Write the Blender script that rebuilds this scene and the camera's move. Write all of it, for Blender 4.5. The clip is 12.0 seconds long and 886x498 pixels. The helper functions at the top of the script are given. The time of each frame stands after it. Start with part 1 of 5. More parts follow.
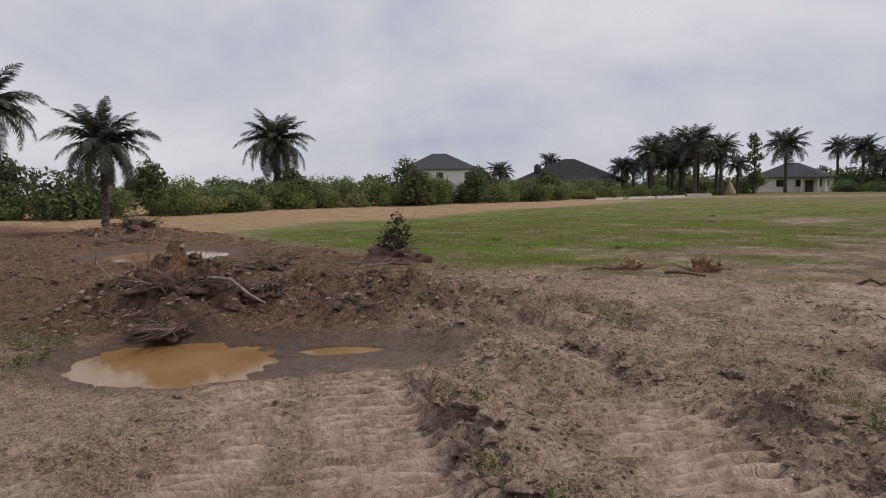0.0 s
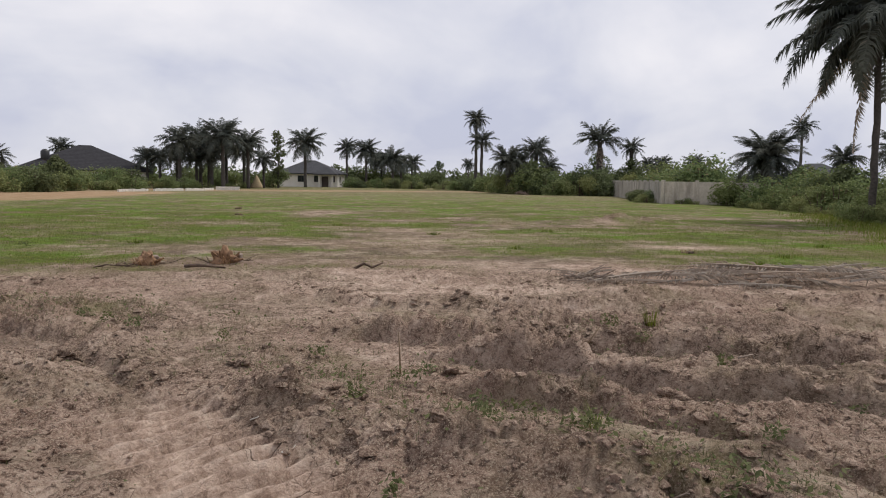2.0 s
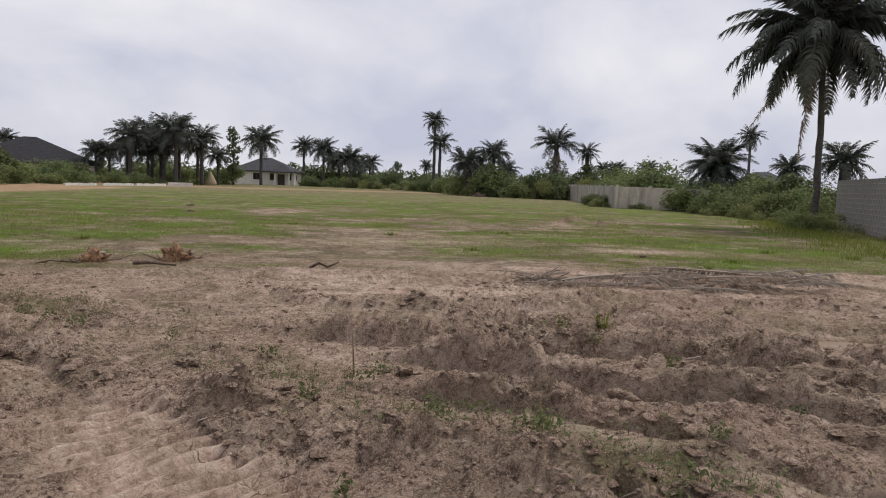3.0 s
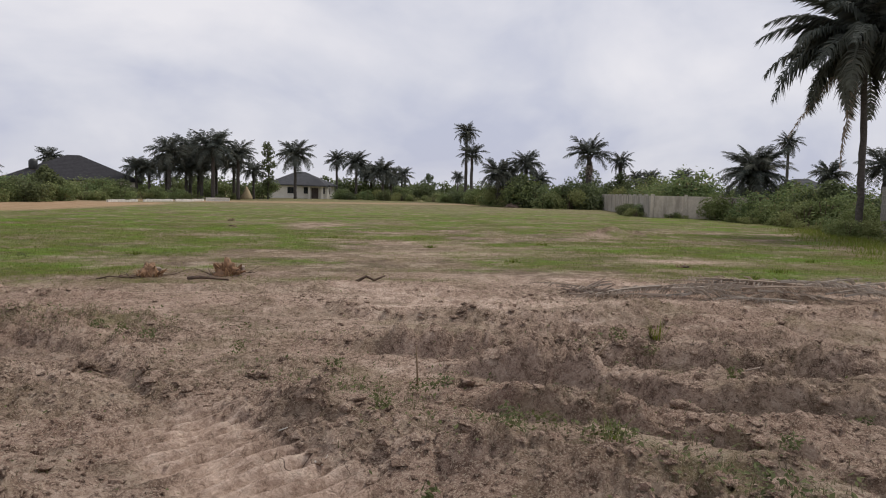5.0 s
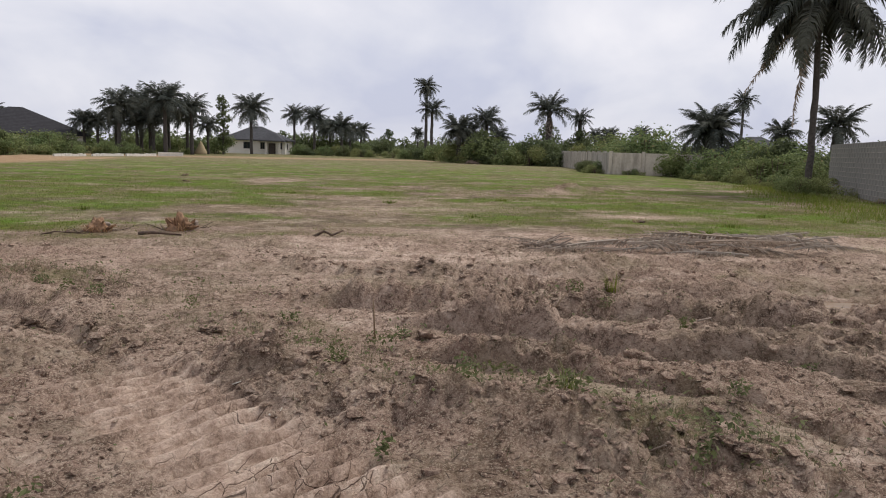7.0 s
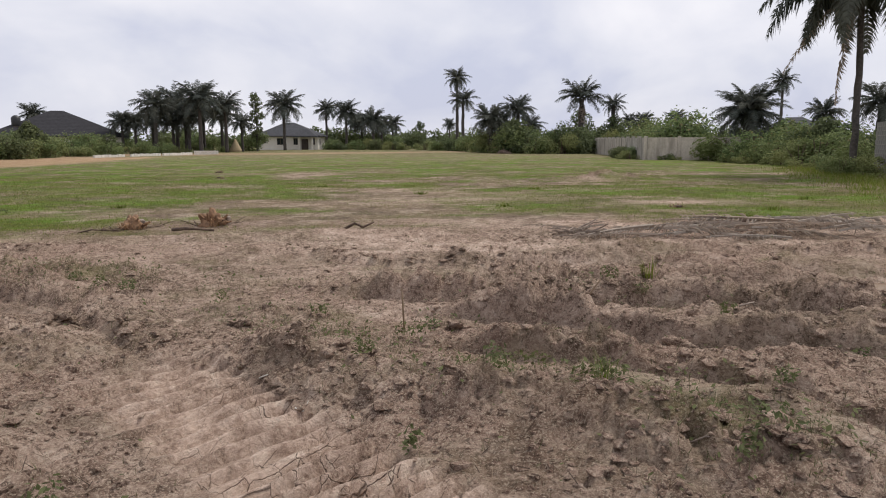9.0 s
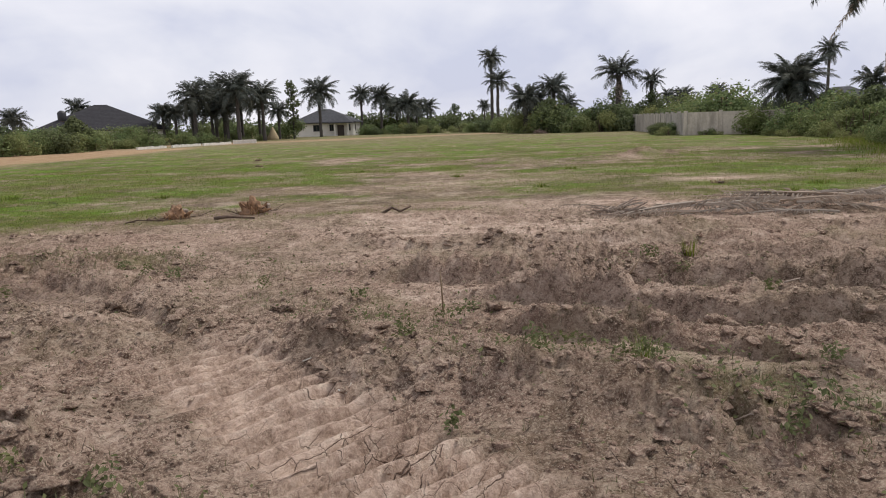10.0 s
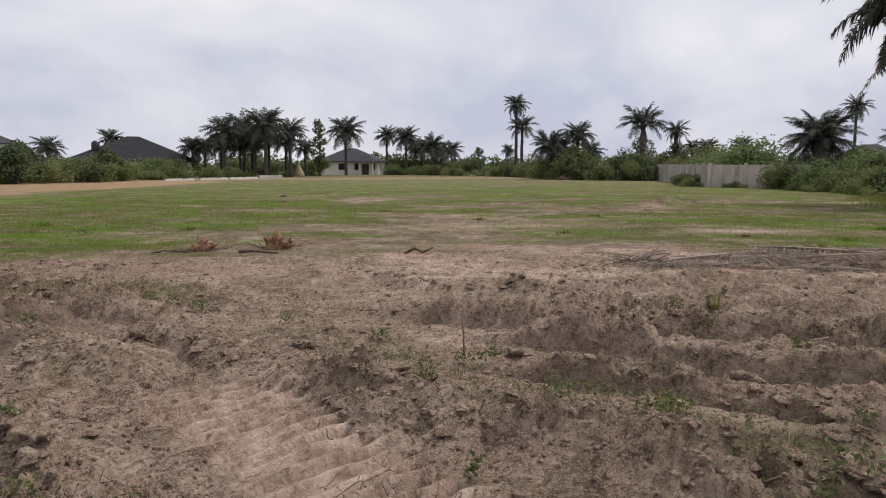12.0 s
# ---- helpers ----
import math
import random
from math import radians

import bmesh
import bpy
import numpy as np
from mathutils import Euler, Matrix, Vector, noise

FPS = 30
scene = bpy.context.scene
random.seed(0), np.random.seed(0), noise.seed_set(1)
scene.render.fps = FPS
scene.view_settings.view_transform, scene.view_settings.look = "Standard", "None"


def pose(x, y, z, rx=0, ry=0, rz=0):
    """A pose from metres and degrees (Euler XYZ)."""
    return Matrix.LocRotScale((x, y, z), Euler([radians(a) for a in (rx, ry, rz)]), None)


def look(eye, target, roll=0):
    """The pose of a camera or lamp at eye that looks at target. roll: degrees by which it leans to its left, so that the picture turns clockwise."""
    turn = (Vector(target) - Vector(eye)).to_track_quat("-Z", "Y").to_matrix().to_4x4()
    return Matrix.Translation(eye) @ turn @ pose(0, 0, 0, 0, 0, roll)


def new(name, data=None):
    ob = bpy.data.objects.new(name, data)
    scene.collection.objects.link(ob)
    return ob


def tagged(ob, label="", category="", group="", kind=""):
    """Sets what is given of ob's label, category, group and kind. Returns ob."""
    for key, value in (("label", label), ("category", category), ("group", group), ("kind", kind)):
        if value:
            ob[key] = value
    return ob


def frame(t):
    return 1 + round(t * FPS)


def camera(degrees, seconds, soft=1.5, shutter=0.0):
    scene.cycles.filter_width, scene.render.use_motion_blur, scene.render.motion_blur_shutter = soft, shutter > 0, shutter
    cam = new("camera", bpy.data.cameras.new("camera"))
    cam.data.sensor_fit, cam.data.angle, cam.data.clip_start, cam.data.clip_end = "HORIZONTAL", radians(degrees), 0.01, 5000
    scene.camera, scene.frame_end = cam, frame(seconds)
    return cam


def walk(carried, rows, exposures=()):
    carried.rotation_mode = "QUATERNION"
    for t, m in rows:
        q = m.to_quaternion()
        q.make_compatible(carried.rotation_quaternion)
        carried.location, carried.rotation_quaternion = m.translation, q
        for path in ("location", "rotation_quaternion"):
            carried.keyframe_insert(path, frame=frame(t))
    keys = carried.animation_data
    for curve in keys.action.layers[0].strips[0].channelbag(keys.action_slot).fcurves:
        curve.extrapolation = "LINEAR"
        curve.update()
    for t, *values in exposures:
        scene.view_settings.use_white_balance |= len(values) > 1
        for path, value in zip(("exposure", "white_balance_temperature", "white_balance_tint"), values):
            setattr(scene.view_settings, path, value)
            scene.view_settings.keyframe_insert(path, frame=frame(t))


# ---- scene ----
cam = camera(65.8, 12.0, soft=1.05)
PATH = [
    (0, (-0.085, -0.297, 1.643), (-1.2, 1.353, 1.463), -0.8),
    (0.5, (-0.076, -0.326, 1.624), (-0.725, 1.543, 1.331), -0.8),
    (1, (-0.015, -0.302, 1.635), (-0.179, 1.669, 1.335), -0.3),
    (1.5, (0.066, -0.258, 1.622), (0.104, 1.728, 1.387), 0.3),
    (2, (0.119, -0.141, 1.636), (0.25, 1.844, 1.436), 0.9),
    (2.5, (0.185, -0.117, 1.608), (0.336, 1.868, 1.416), 2.0),
    (3, (0.13, -0.134, 1.631), (0.386, 1.84, 1.437), 2.1),
    (3.2, (0.069, -0.154, 1.632), (0.331, 1.819, 1.429), 0.5),
    (4.8, (-0.137, -0.272, 1.682), (0.09, 1.708, 1.511), 1.8),
    (5, (-0.138, -0.261, 1.666), (0.027, 1.726, 1.502), 1.3),
    (5.5, (-0.165, -0.231, 1.625), (-0.036, 1.747, 1.362), 1.5),
    (6, (-0.149, -0.248, 1.64), (-0.099, 1.734, 1.372), 0.4),
    (6.5, (-0.11, -0.231, 1.634), (0.144, 1.729, 1.33), 1.5),
    (6.7, (-0.109, -0.221, 1.63), (0.17, 1.739, 1.345), 1.7),
    (8.3, (-0.047, -0.073, 1.565), (0.221, 1.887, 1.267), 0.6),
    (8.5, (-0.042, -0.072, 1.571), (0.182, 1.893, 1.273), 0.1),
    (9, (-0.04, -0.07, 1.571), (0.142, 1.897, 1.259), -0.1),
    (9.5, (-0.035, -0.086, 1.569), (0.082, 1.884, 1.24), -1.4),
    (10, (-0.04, -0.088, 1.572), (0.031, 1.879, 1.212), -1.9),
    (10.5, (-0.06, -0.084, 1.58), (-0.055, 1.894, 1.285), -1.6),
    (11, (-0.068, -0.088, 1.58), (-0.144, 1.892, 1.307), -2.0),
    (11.5, (-0.074, -0.081, 1.583), (-0.116, 1.904, 1.336), -0.3),
    (12, (-0.081, -0.094, 1.584), (-0.064, 1.892, 1.345), 0.2),
]
walk(cam, [(t, look(eye, target, roll)) for t, eye, target, roll in PATH], [(0, -0.41), (0.5, -0.3), (1.5, 0.0), (2, -0.08), (3, -0.14), (5.0, -0.17), (5.5, -0.23), (6.0, -0.12), (8.5, 0.02), (9.5, 0.06), (10.5, 0.10), (12, -0.12)])

# ---- world and sun ----
SUN_ELEV, SUN_AZ = radians(56), radians(52)
world = bpy.data.worlds.new("sky")
scene.world = world
world.use_nodes = True
wn, wl = world.node_tree.nodes, world.node_tree.links
wn.clear()


def build_sky():
    out, bg = wn.new("ShaderNodeOutputWorld"), wn.new("ShaderNodeBackground")
    sky = wn.new("ShaderNodeTexSky")
    sky.sky_type, sky.sun_disc = "NISHITA", False
    sky.sun_elevation, sky.sun_rotation = SUN_ELEV, SUN_AZ
    sky.air_density, sky.dust_density = 1.0, 2.0
    dim = wn.new("ShaderNodeVectorMath")
    dim.operation = "SCALE"
    dim.inputs["Scale"].default_value = 0.9
    wl.new(sky.outputs[0], dim.inputs[0])
    coord = wn.new("ShaderNodeTexCoord")
    flat = wn.new("ShaderNodeMapping")
    flat.inputs["Scale"].default_value = (1.0, 1.0, 1.7)
    wl.new(coord.outputs["Generated"], flat.inputs[0])
    big, small = wn.new("ShaderNodeTexNoise"), wn.new("ShaderNodeTexNoise")
    for n, s, d, r in ((big, 2.1, 5, 0.52), (small, 6.0, 6, 0.55)):
        n.inputs["Scale"].default_value, n.inputs["Detail"].default_value, n.inputs["Roughness"].default_value = s, d, r
        n.inputs["Distortion"].default_value = 0.4
        wl.new(flat.outputs[0], n.inputs["Vector"])
    ramp = wn.new("ShaderNodeValToRGB")
    el = ramp.color_ramp.elements
    el[0].position, el[0].color = 0.36, (6.0, 6.25, 7.7, 1)
    el[1].position, el[1].color = 0.66, (9.6, 9.4, 9.85, 1)
    mid = el.new(0.47)
    mid.color = (7.5, 7.6, 8.55, 1)
    add = wn.new("ShaderNodeMath")
    add.operation = "MULTIPLY_ADD"
    add.inputs[1].default_value, add.inputs[2].default_value = 0.25, -0.125
    wl.new(small.outputs[0], add.inputs[0])
    both = wn.new("ShaderNodeMath")
    wl.new(big.outputs[0], both.inputs[0])
    wl.new(add.outputs[0], both.inputs[1])
    wl.new(both.outputs[0], ramp.inputs[0])
    mix = wn.new("ShaderNodeMix")
    mix.data_type = "RGBA"
    mix.inputs[0].default_value = 0.93
    wl.new(dim.outputs[0], mix.inputs[6])
    wl.new(ramp.outputs[0], mix.inputs[7])
    wl.new(mix.outputs[2], bg.inputs[0])
    bg.inputs[1].default_value = 0.1
    wl.new(bg.outputs[0], out.inputs[0])


build_sky()
sun = new("sun", bpy.data.lights.new("sun", "SUN"))
sun.data.energy, sun.data.angle, sun.data.color = 2.5, radians(16), (1.0, 0.95, 0.88)
sun.matrix_world = look((0, 0, 60), (-60 * math.sin(SUN_AZ) / math.tan(SUN_ELEV), -60 * math.cos(SUN_AZ) / math.tan(SUN_ELEV), 0))  # from ahead and above


# ---- materials ----
class Nodes:
    """A short way to write node graphs."""

    def __init__(self, name):
        self.mat = bpy.data.materials.new(name)
        self.mat.use_nodes = True
        self.n, self.l = self.mat.node_tree.nodes, self.mat.node_tree.links
        self.bsdf = self.n["Principled BSDF"]

    def set(self, socket, value):
        if isinstance(value, bpy.types.NodeSocket):
            self.l.new(value, socket)
        else:
            socket.default_value = value
        return self

    def coord(self, kind="Object"):
        return self.n.new("ShaderNodeTexCoord").outputs[kind]

    def place(self):
        return self.n.new("ShaderNodeNewGeometry").outputs["Position"]

    def island(self):
        return self.n.new("ShaderNodeNewGeometry").outputs["Random Per Island"]

    def chance(self):
        return self.n.new("ShaderNodeObjectInfo").outputs["Random"]

    def mapped(self, vec, scale, turn=0.0):
        m = self.n.new("ShaderNodeMapping")
        m.inputs["Scale"].default_value = scale
        m.inputs["Rotation"].default_value = (0, 0, turn)
        self.l.new(vec, m.inputs[0])
        return m.outputs[0]

    def noise(self, vec, scale, detail=4, rough=0.6, twist=0.0):
        t = self.n.new("ShaderNodeTexNoise")
        t.inputs["Scale"].default_value, t.inputs["Detail"].default_value = scale, detail
        t.inputs["Roughness"].default_value, t.inputs["Distortion"].default_value = rough, twist
        self.l.new(vec, t.inputs["Vector"])
        return t.outputs[0]

    def cells(self, vec, scale, feature="F1"):
        t = self.n.new("ShaderNodeTexVoronoi")
        t.feature = feature
        t.inputs["Scale"].default_value = scale
        self.l.new(vec, t.inputs["Vector"])
        return t.outputs["Distance"]

    def ramp(self, fac, *stops):
        r = self.n.new("ShaderNodeValToRGB")
        el = r.color_ramp.elements
        while len(el) < len(stops):
            el.new(0.5)
        for e, (p, c) in zip(el, stops):
            e.position = p
            e.color = (*c, 1) if isinstance(c, tuple) else (c, c, c, 1)
        self.set(r.inputs[0], fac)
        return r.outputs[0]

    def mix(self, fac, a, b, how="MIX"):
        m = self.n.new("ShaderNodeMix")
        m.data_type, m.blend_type = "RGBA", how
        for k, v in ((0, fac), (6, a), (7, b)):
            self.set(m.inputs[k], (*v, 1) if isinstance(v, tuple) else v)
        return m.outputs[2]

    def math(self, how, a, b=0.0):
        m = self.n.new("ShaderNodeMath")
        m.operation = how
        self.set(m.inputs[0], a)
        self.set(m.inputs[1], b)
        return m.outputs[0]

    def attr(self, name):
        a = self.n.new("ShaderNodeAttribute")
        a.attribute_name = name
        s = self.n.new("ShaderNodeSeparateColor")
        self.l.new(a.outputs["Color"], s.inputs[0])
        return s.outputs[0], s.outputs[1], s.outputs[2]

    def bump(self, height, strength, distance, below=None):
        b = self.n.new("ShaderNodeBump")
        b.inputs["Strength"].default_value, b.inputs["Distance"].default_value = strength, distance
        self.l.new(height, b.inputs["Height"])
        if below is not None:
            self.l.new(below, b.inputs["Normal"])
        return b.outputs[0]

    def done(self, color, rough=0.9, normal=None, metal=0.0, spec=None):
        self.set(self.bsdf.inputs["Base Color"], (*color, 1) if isinstance(color, tuple) else color)
        self.set(self.bsdf.inputs["Roughness"], rough)
        self.set(self.bsdf.inputs["Metallic"], metal)
        if spec is not None:
            self.bsdf.inputs["Specular IOR Level"].default_value = spec
        if normal is not None:
            self.l.new(normal, self.bsdf.inputs["Normal"])
        return self.mat


def ground_material():
    g = Nodes("earth_and_grass")
    p = g.place()
    grass, pale, wet_and_shade = g.attr("zone")
    sand, straw, crack = g.attr("zone_more")
    fine, mid, wide = g.noise(p, 11.0, 9, 0.74, 0.6), g.noise(p, 2.6, 8, 0.72, 0.3), g.noise(p, 0.28, 4, 0.6)
    grit = g.noise(p, 42.0, 6, 0.75)
    both = g.math("ADD", g.math("MULTIPLY", fine, 0.6), g.math("MULTIPLY", mid, 0.4))
    mud = g.ramp(both, (0.39, (0.090, 0.061, 0.046)), (0.455, (0.212, 0.146, 0.109)), (0.505, (0.329, 0.235, 0.179)), (0.55, (0.466, 0.346, 0.269)), (0.61, (0.636, 0.503, 0.401)))
    mud = g.mix(g.ramp(wide, (0.42, 0.0), (0.62, 0.4)), mud, (0.311, 0.185, 0.142))
    mud = g.mix(g.ramp(grit, (0.30, 0.55), (0.42, 0.0)), mud, (0.088, 0.060, 0.045))
    mud = g.mix(g.ramp(grit, (0.55, 0.0), (0.64, 0.7)), mud, (0.541, 0.428, 0.330))
    soil, smooth, _ = g.attr("zone_soil")
    plainer = g.math("SUBTRACT", 1.0, g.math("MULTIPLY", smooth, 0.75))
    speck, dust = g.noise(p, 24.0, 5, 0.7, 0.8), g.noise(p, 75.0, 3, 0.6)
    mud = g.mix(g.ramp(speck, (0.39, 0.7), (0.445, 0.0)), mud, (0.075, 0.052, 0.040))
    mud = g.mix(g.ramp(speck, (0.545, 0.0), (0.60, 0.6)), mud, (0.486, 0.362, 0.278))
    mud = g.mix(g.ramp(dust, (0.55, 0.0), (0.61, 0.7)), mud, (0.581, 0.474, 0.362))
    palec = g.ramp(both, (0.38, (0.251, 0.174, 0.131)), (0.45, (0.459, 0.332, 0.256)), (0.53, (0.607, 0.460, 0.368)), (0.64, (0.750, 0.621, 0.506)))
    palec = g.mix(g.math("MULTIPLY", plainer, g.ramp(grit, (0.30, 0.45), (0.42, 0.0))), palec, (0.166, 0.119, 0.092))
    palec = g.mix(g.math("MULTIPLY", plainer, g.ramp(speck, (0.40, 0.6), (0.45, 0.0))), palec, (0.104, 0.071, 0.052))
    palec = g.mix(g.math("MULTIPLY", plainer, g.ramp(dust, (0.54, 0.0), (0.61, 0.6))), palec, (0.544, 0.448, 0.356))
    col = g.mix(g.math("MULTIPLY", pale, g.ramp(mid, (0.38, 0.45), (0.54, 1.0))), mud, palec)
    redc = g.ramp(both, (0.38, (0.042, 0.024, 0.015)), (0.46, (0.103, 0.057, 0.036)), (0.54, (0.180, 0.102, 0.070)), (0.66, (0.314, 0.197, 0.135)))
    redc = g.mix(g.ramp(speck, (0.42, 0.7), (0.47, 0.0)), redc, (0.032, 0.019, 0.013))
    redc = g.mix(g.ramp(speck, (0.54, 0.0), (0.60, 0.3)), redc, (0.267, 0.182, 0.130))
    col = g.mix(g.math("MULTIPLY", soil, 0.85), col, redc)
    sandc = g.ramp(g.noise(p, 0.9, 6, 0.6), (0.30, (0.29, 0.18, 0.105)), (0.55, (0.40, 0.265, 0.16)), (0.75, (0.46, 0.33, 0.225)))
    col = g.mix(sand, col, sandc)
    strawc = g.ramp(both, (0.38, (0.055, 0.044, 0.023)), (0.47, (0.120, 0.097, 0.050)), (0.54, (0.177, 0.146, 0.081)), (0.63, (0.310, 0.261, 0.166)))
    strawc = g.mix(g.ramp(g.noise(p, 0.55, 7, 0.75), (0.43, 0.85), (0.53, 0.0)), strawc, (0.085, 0.062, 0.042))
    strawc = g.mix(g.ramp(g.noise(p, 0.9, 8, 0.78), (0.52, 0.0), (0.60, 0.9)), strawc, (0.40, 0.335, 0.245))
    col = g.mix(g.math("MULTIPLY", straw, g.ramp(g.noise(p, 1.9, 8, 0.76), (0.36, 0.45), (0.54, 1.0))), col, strawc)
    greenc = g.ramp(g.noise(p, 3.4, 9, 0.78), (0.36, (0.032, 0.048, 0.014)), (0.45, (0.074, 0.110, 0.023)), (0.54, (0.124, 0.168, 0.034)), (0.65, (0.213, 0.230, 0.063)))
    greenc = g.mix(g.ramp(wide, (0.40, 0.0), (0.65, 0.5)), greenc, (0.150, 0.150, 0.032))
    blotch = g.noise(g.mapped(p, (0.7, 1.0, 1.0)), 0.42, 7, 0.72, 0.5)
    greenc = g.mix(g.ramp(blotch, (0.41, 0.5), (0.49, 0.0)), greenc, (0.105, 0.086, 0.044))
    greenc = g.mix(g.ramp(blotch, (0.50, 0.0), (0.58, 0.85)), greenc, (0.122, 0.205, 0.026))
    cover = g.math("MULTIPLY", grass, g.ramp(g.noise(p, 0.62, 9, 0.78), (0.40, 0.10), (0.51, 1.0)))
    col = g.mix(cover, col, greenc)
    # dark where water soaks in, and as painted shade along the ridge feet
    col = g.mix(g.math("MULTIPLY", wet_and_shade, 0.7), col, (0.105, 0.068, 0.048))
    lines = g.cells(g.mix(0.10, p, g.noise(p, 5.0, 4)), 6.5, "DISTANCE_TO_EDGE")
    split = g.math("MULTIPLY", g.ramp(lines, (0.0, 1.0), (0.016, 0.0)), g.math("MULTIPLY", crack, g.ramp(g.noise(p, 1.3, 3), (0.42, 0.0), (0.52, 1.0))))
    col = g.mix(g.math("MULTIPLY", split, 0.85), col, (0.06, 0.042, 0.032))
    rough = g.math("SUBTRACT", 0.95, g.math("MULTIPLY", wet_and_shade, 0.28))
    h1 = g.math("ADD", g.math("ADD", fine, g.math("MULTIPLY", grit, 0.8)), g.math("MULTIPLY", speck, 0.7))
    h1 = g.math("MULTIPLY", h1, g.math("SUBTRACT", 1.0, g.math("MULTIPLY", smooth, 0.35)))
    h1 = g.math("SUBTRACT", h1, g.math("MULTIPLY", split, 0.6))
    g.set(g.bsdf.inputs["Specular IOR Level"], g.math("ADD", 0.04, g.math("MULTIPLY", wet_and_shade, 0.22)))
    return g.done(col, rough, g.bump(h1, 0.9, 0.05))


def plain(name, c1, c2, scale=6.0, rough=0.85, bump=0.3, depth=0.02, metal=0.0, kind="Object", stretch=(1, 1, 1)):
    g = Nodes(name)
    p = g.mapped(g.coord(kind), stretch)
    a, b = g.noise(p, scale, 6, 0.65), g.noise(p, scale * 0.17, 3, 0.6)
    col = g.mix(g.ramp(a, (0.3, 0.0), (0.7, 1.0)), c1, c2)
    col = g.mix(g.ramp(b, (0.4, 0.0), (0.75, 0.35)), col, tuple(v * 0.6 for v in c1))
    return g.done(col, rough, g.bump(a, bump, depth), metal)


def leaf_material(name, dark, light, dry=None, share=0.06, rough=0.7):
    """Leaves that vary from leaf to leaf and from plant to plant, and let some light through."""
    g = Nodes(name)
    col = g.ramp(g.island(), (0.0, dark), (1.0, light))
    col = g.mix(g.ramp(g.chance(), (0.0, 0.0), (1.0, 0.5)), col, tuple(0.5 * (a + b) * k for a, b, k in zip(dark, light, (1.25, 1.0, 0.8))))
    if dry:
        seen = g.math("GREATER_THAN", g.math("FRACT", g.math("MULTIPLY", g.island(), 37.0)), 1.0 - share)
        col = g.mix(seen, col, dry)
    mat = g.done(col, rough, spec=0.12)
    trans = g.n.new("ShaderNodeBsdfTranslucent")
    g.set(trans.inputs[0], col)
    both = g.n.new("ShaderNodeMixShader")
    both.inputs[0].default_value = 0.35
    g.l.new(g.bsdf.outputs[0], both.inputs[1])
    g.l.new(trans.outputs[0], both.inputs[2])
    g.l.new(both.outputs[0], g.n["Material Output"].inputs[0])
    return mat


def block_material(name, c1, c2):
    g = Nodes(name)
    p = g.coord("Object")
    a, b = g.noise(p, 7.0, 7, 0.7), g.noise(g.mapped(p, (1, 1, 0.25)), 1.6, 5, 0.65)
    col = g.mix(g.ramp(a, (0.3, 0.0), (0.7, 1.0)), c1, c2)
    col = g.mix(g.ramp(b, (0.42, 0.0), (0.66, 0.7)), col, tuple(v * 0.5 for v in c1))
    col = g.mix(g.math("MULTIPLY", g.chance(), 0.25), col, tuple(v * 0.7 for v in c2))
    return g.done(col, 0.93, g.bump(a, 0.5, 0.02), spec=0.2)


def shingle_material(name, c1, c2):
    g = Nodes(name)
    p = g.coord("Object")
    a = g.noise(p, 2.5, 6, 0.65)
    w = g.n.new("ShaderNodeTexWave")
    w.bands_direction = "Z"
    w.inputs["Scale"].default_value, w.inputs["Distortion"].default_value = 1.6, 0.5
    g.l.new(p, w.inputs["Vector"])
    col = g.mix(g.ramp(a, (0.3, 0.0), (0.7, 1.0)), c1, c2)
    return g.done(col, 0.85, g.bump(w.outputs["Fac"], 0.4, 0.05), spec=0.15)


def water_material(name, dark, light, rough=0.10):
    g = Nodes(name)
    p = g.place()
    col = g.ramp(g.noise(p, 1.1, 4), (0.35, dark), (0.65, light))
    return g.done(col, rough, g.bump(g.noise(p, 5.0, 3), 0.08, 0.02), spec=0.35)


M_GROUND = ground_material()
M_WATER = water_material("muddy_water", (0.23, 0.125, 0.048), (0.30, 0.18, 0.082))
M_RUT_WATER = water_material("rut_water", (0.19, 0.13, 0.085), (0.27, 0.20, 0.14), 0.3)
M_FROND = leaf_material("palm_frond_green", (0.058, 0.070, 0.066), (0.145, 0.163, 0.138), (0.20, 0.18, 0.14), 0.012)
M_FROND_DRY = leaf_material("palm_frond_dry", (0.21, 0.185, 0.16), (0.54, 0.49, 0.43), rough=0.85)
M_TRUNK = plain("palm_trunk_bark", (0.046, 0.040, 0.036), (0.110, 0.095, 0.082), 9.0, 0.95, 0.9, 0.05)
M_LEAF = leaf_material("bush_leaves", (0.075, 0.112, 0.047), (0.227, 0.286, 0.120), (0.22, 0.19, 0.09), 0.02)
M_LEAF_OLIVE = leaf_material("bush_leaves_olive", (0.098, 0.130, 0.052), (0.305, 0.345, 0.150), (0.24, 0.20, 0.10), 0.04)
M_LEAF_DARK = leaf_material("tree_leaves_dark", (0.060, 0.084, 0.046), (0.162, 0.198, 0.096))
M_WOOD = plain("weathered_branch", (0.16, 0.115, 0.085), (0.40, 0.33, 0.27), 14.0, 0.9, 0.5, 0.01, stretch=(1, 1, 0.2))
M_ROOT = plain("dark_root", (0.045, 0.030, 0.022), (0.16, 0.105, 0.075), 12.0, 0.95, 0.8, 0.02)
M_STUMP = plain("raw_cut_palm_wood", (0.095, 0.055, 0.032), (0.36, 0.205, 0.11), 14.0, 0.9, 0.6, 0.02)
M_STRAW = leaf_material("dry_stalks", (0.13, 0.095, 0.065), (0.42, 0.345, 0.25), rough=0.9)
M_GRASS = leaf_material("grass_blades", (0.074, 0.106, 0.020), (0.195, 0.245, 0.046), (0.26, 0.21, 0.10), 0.08)
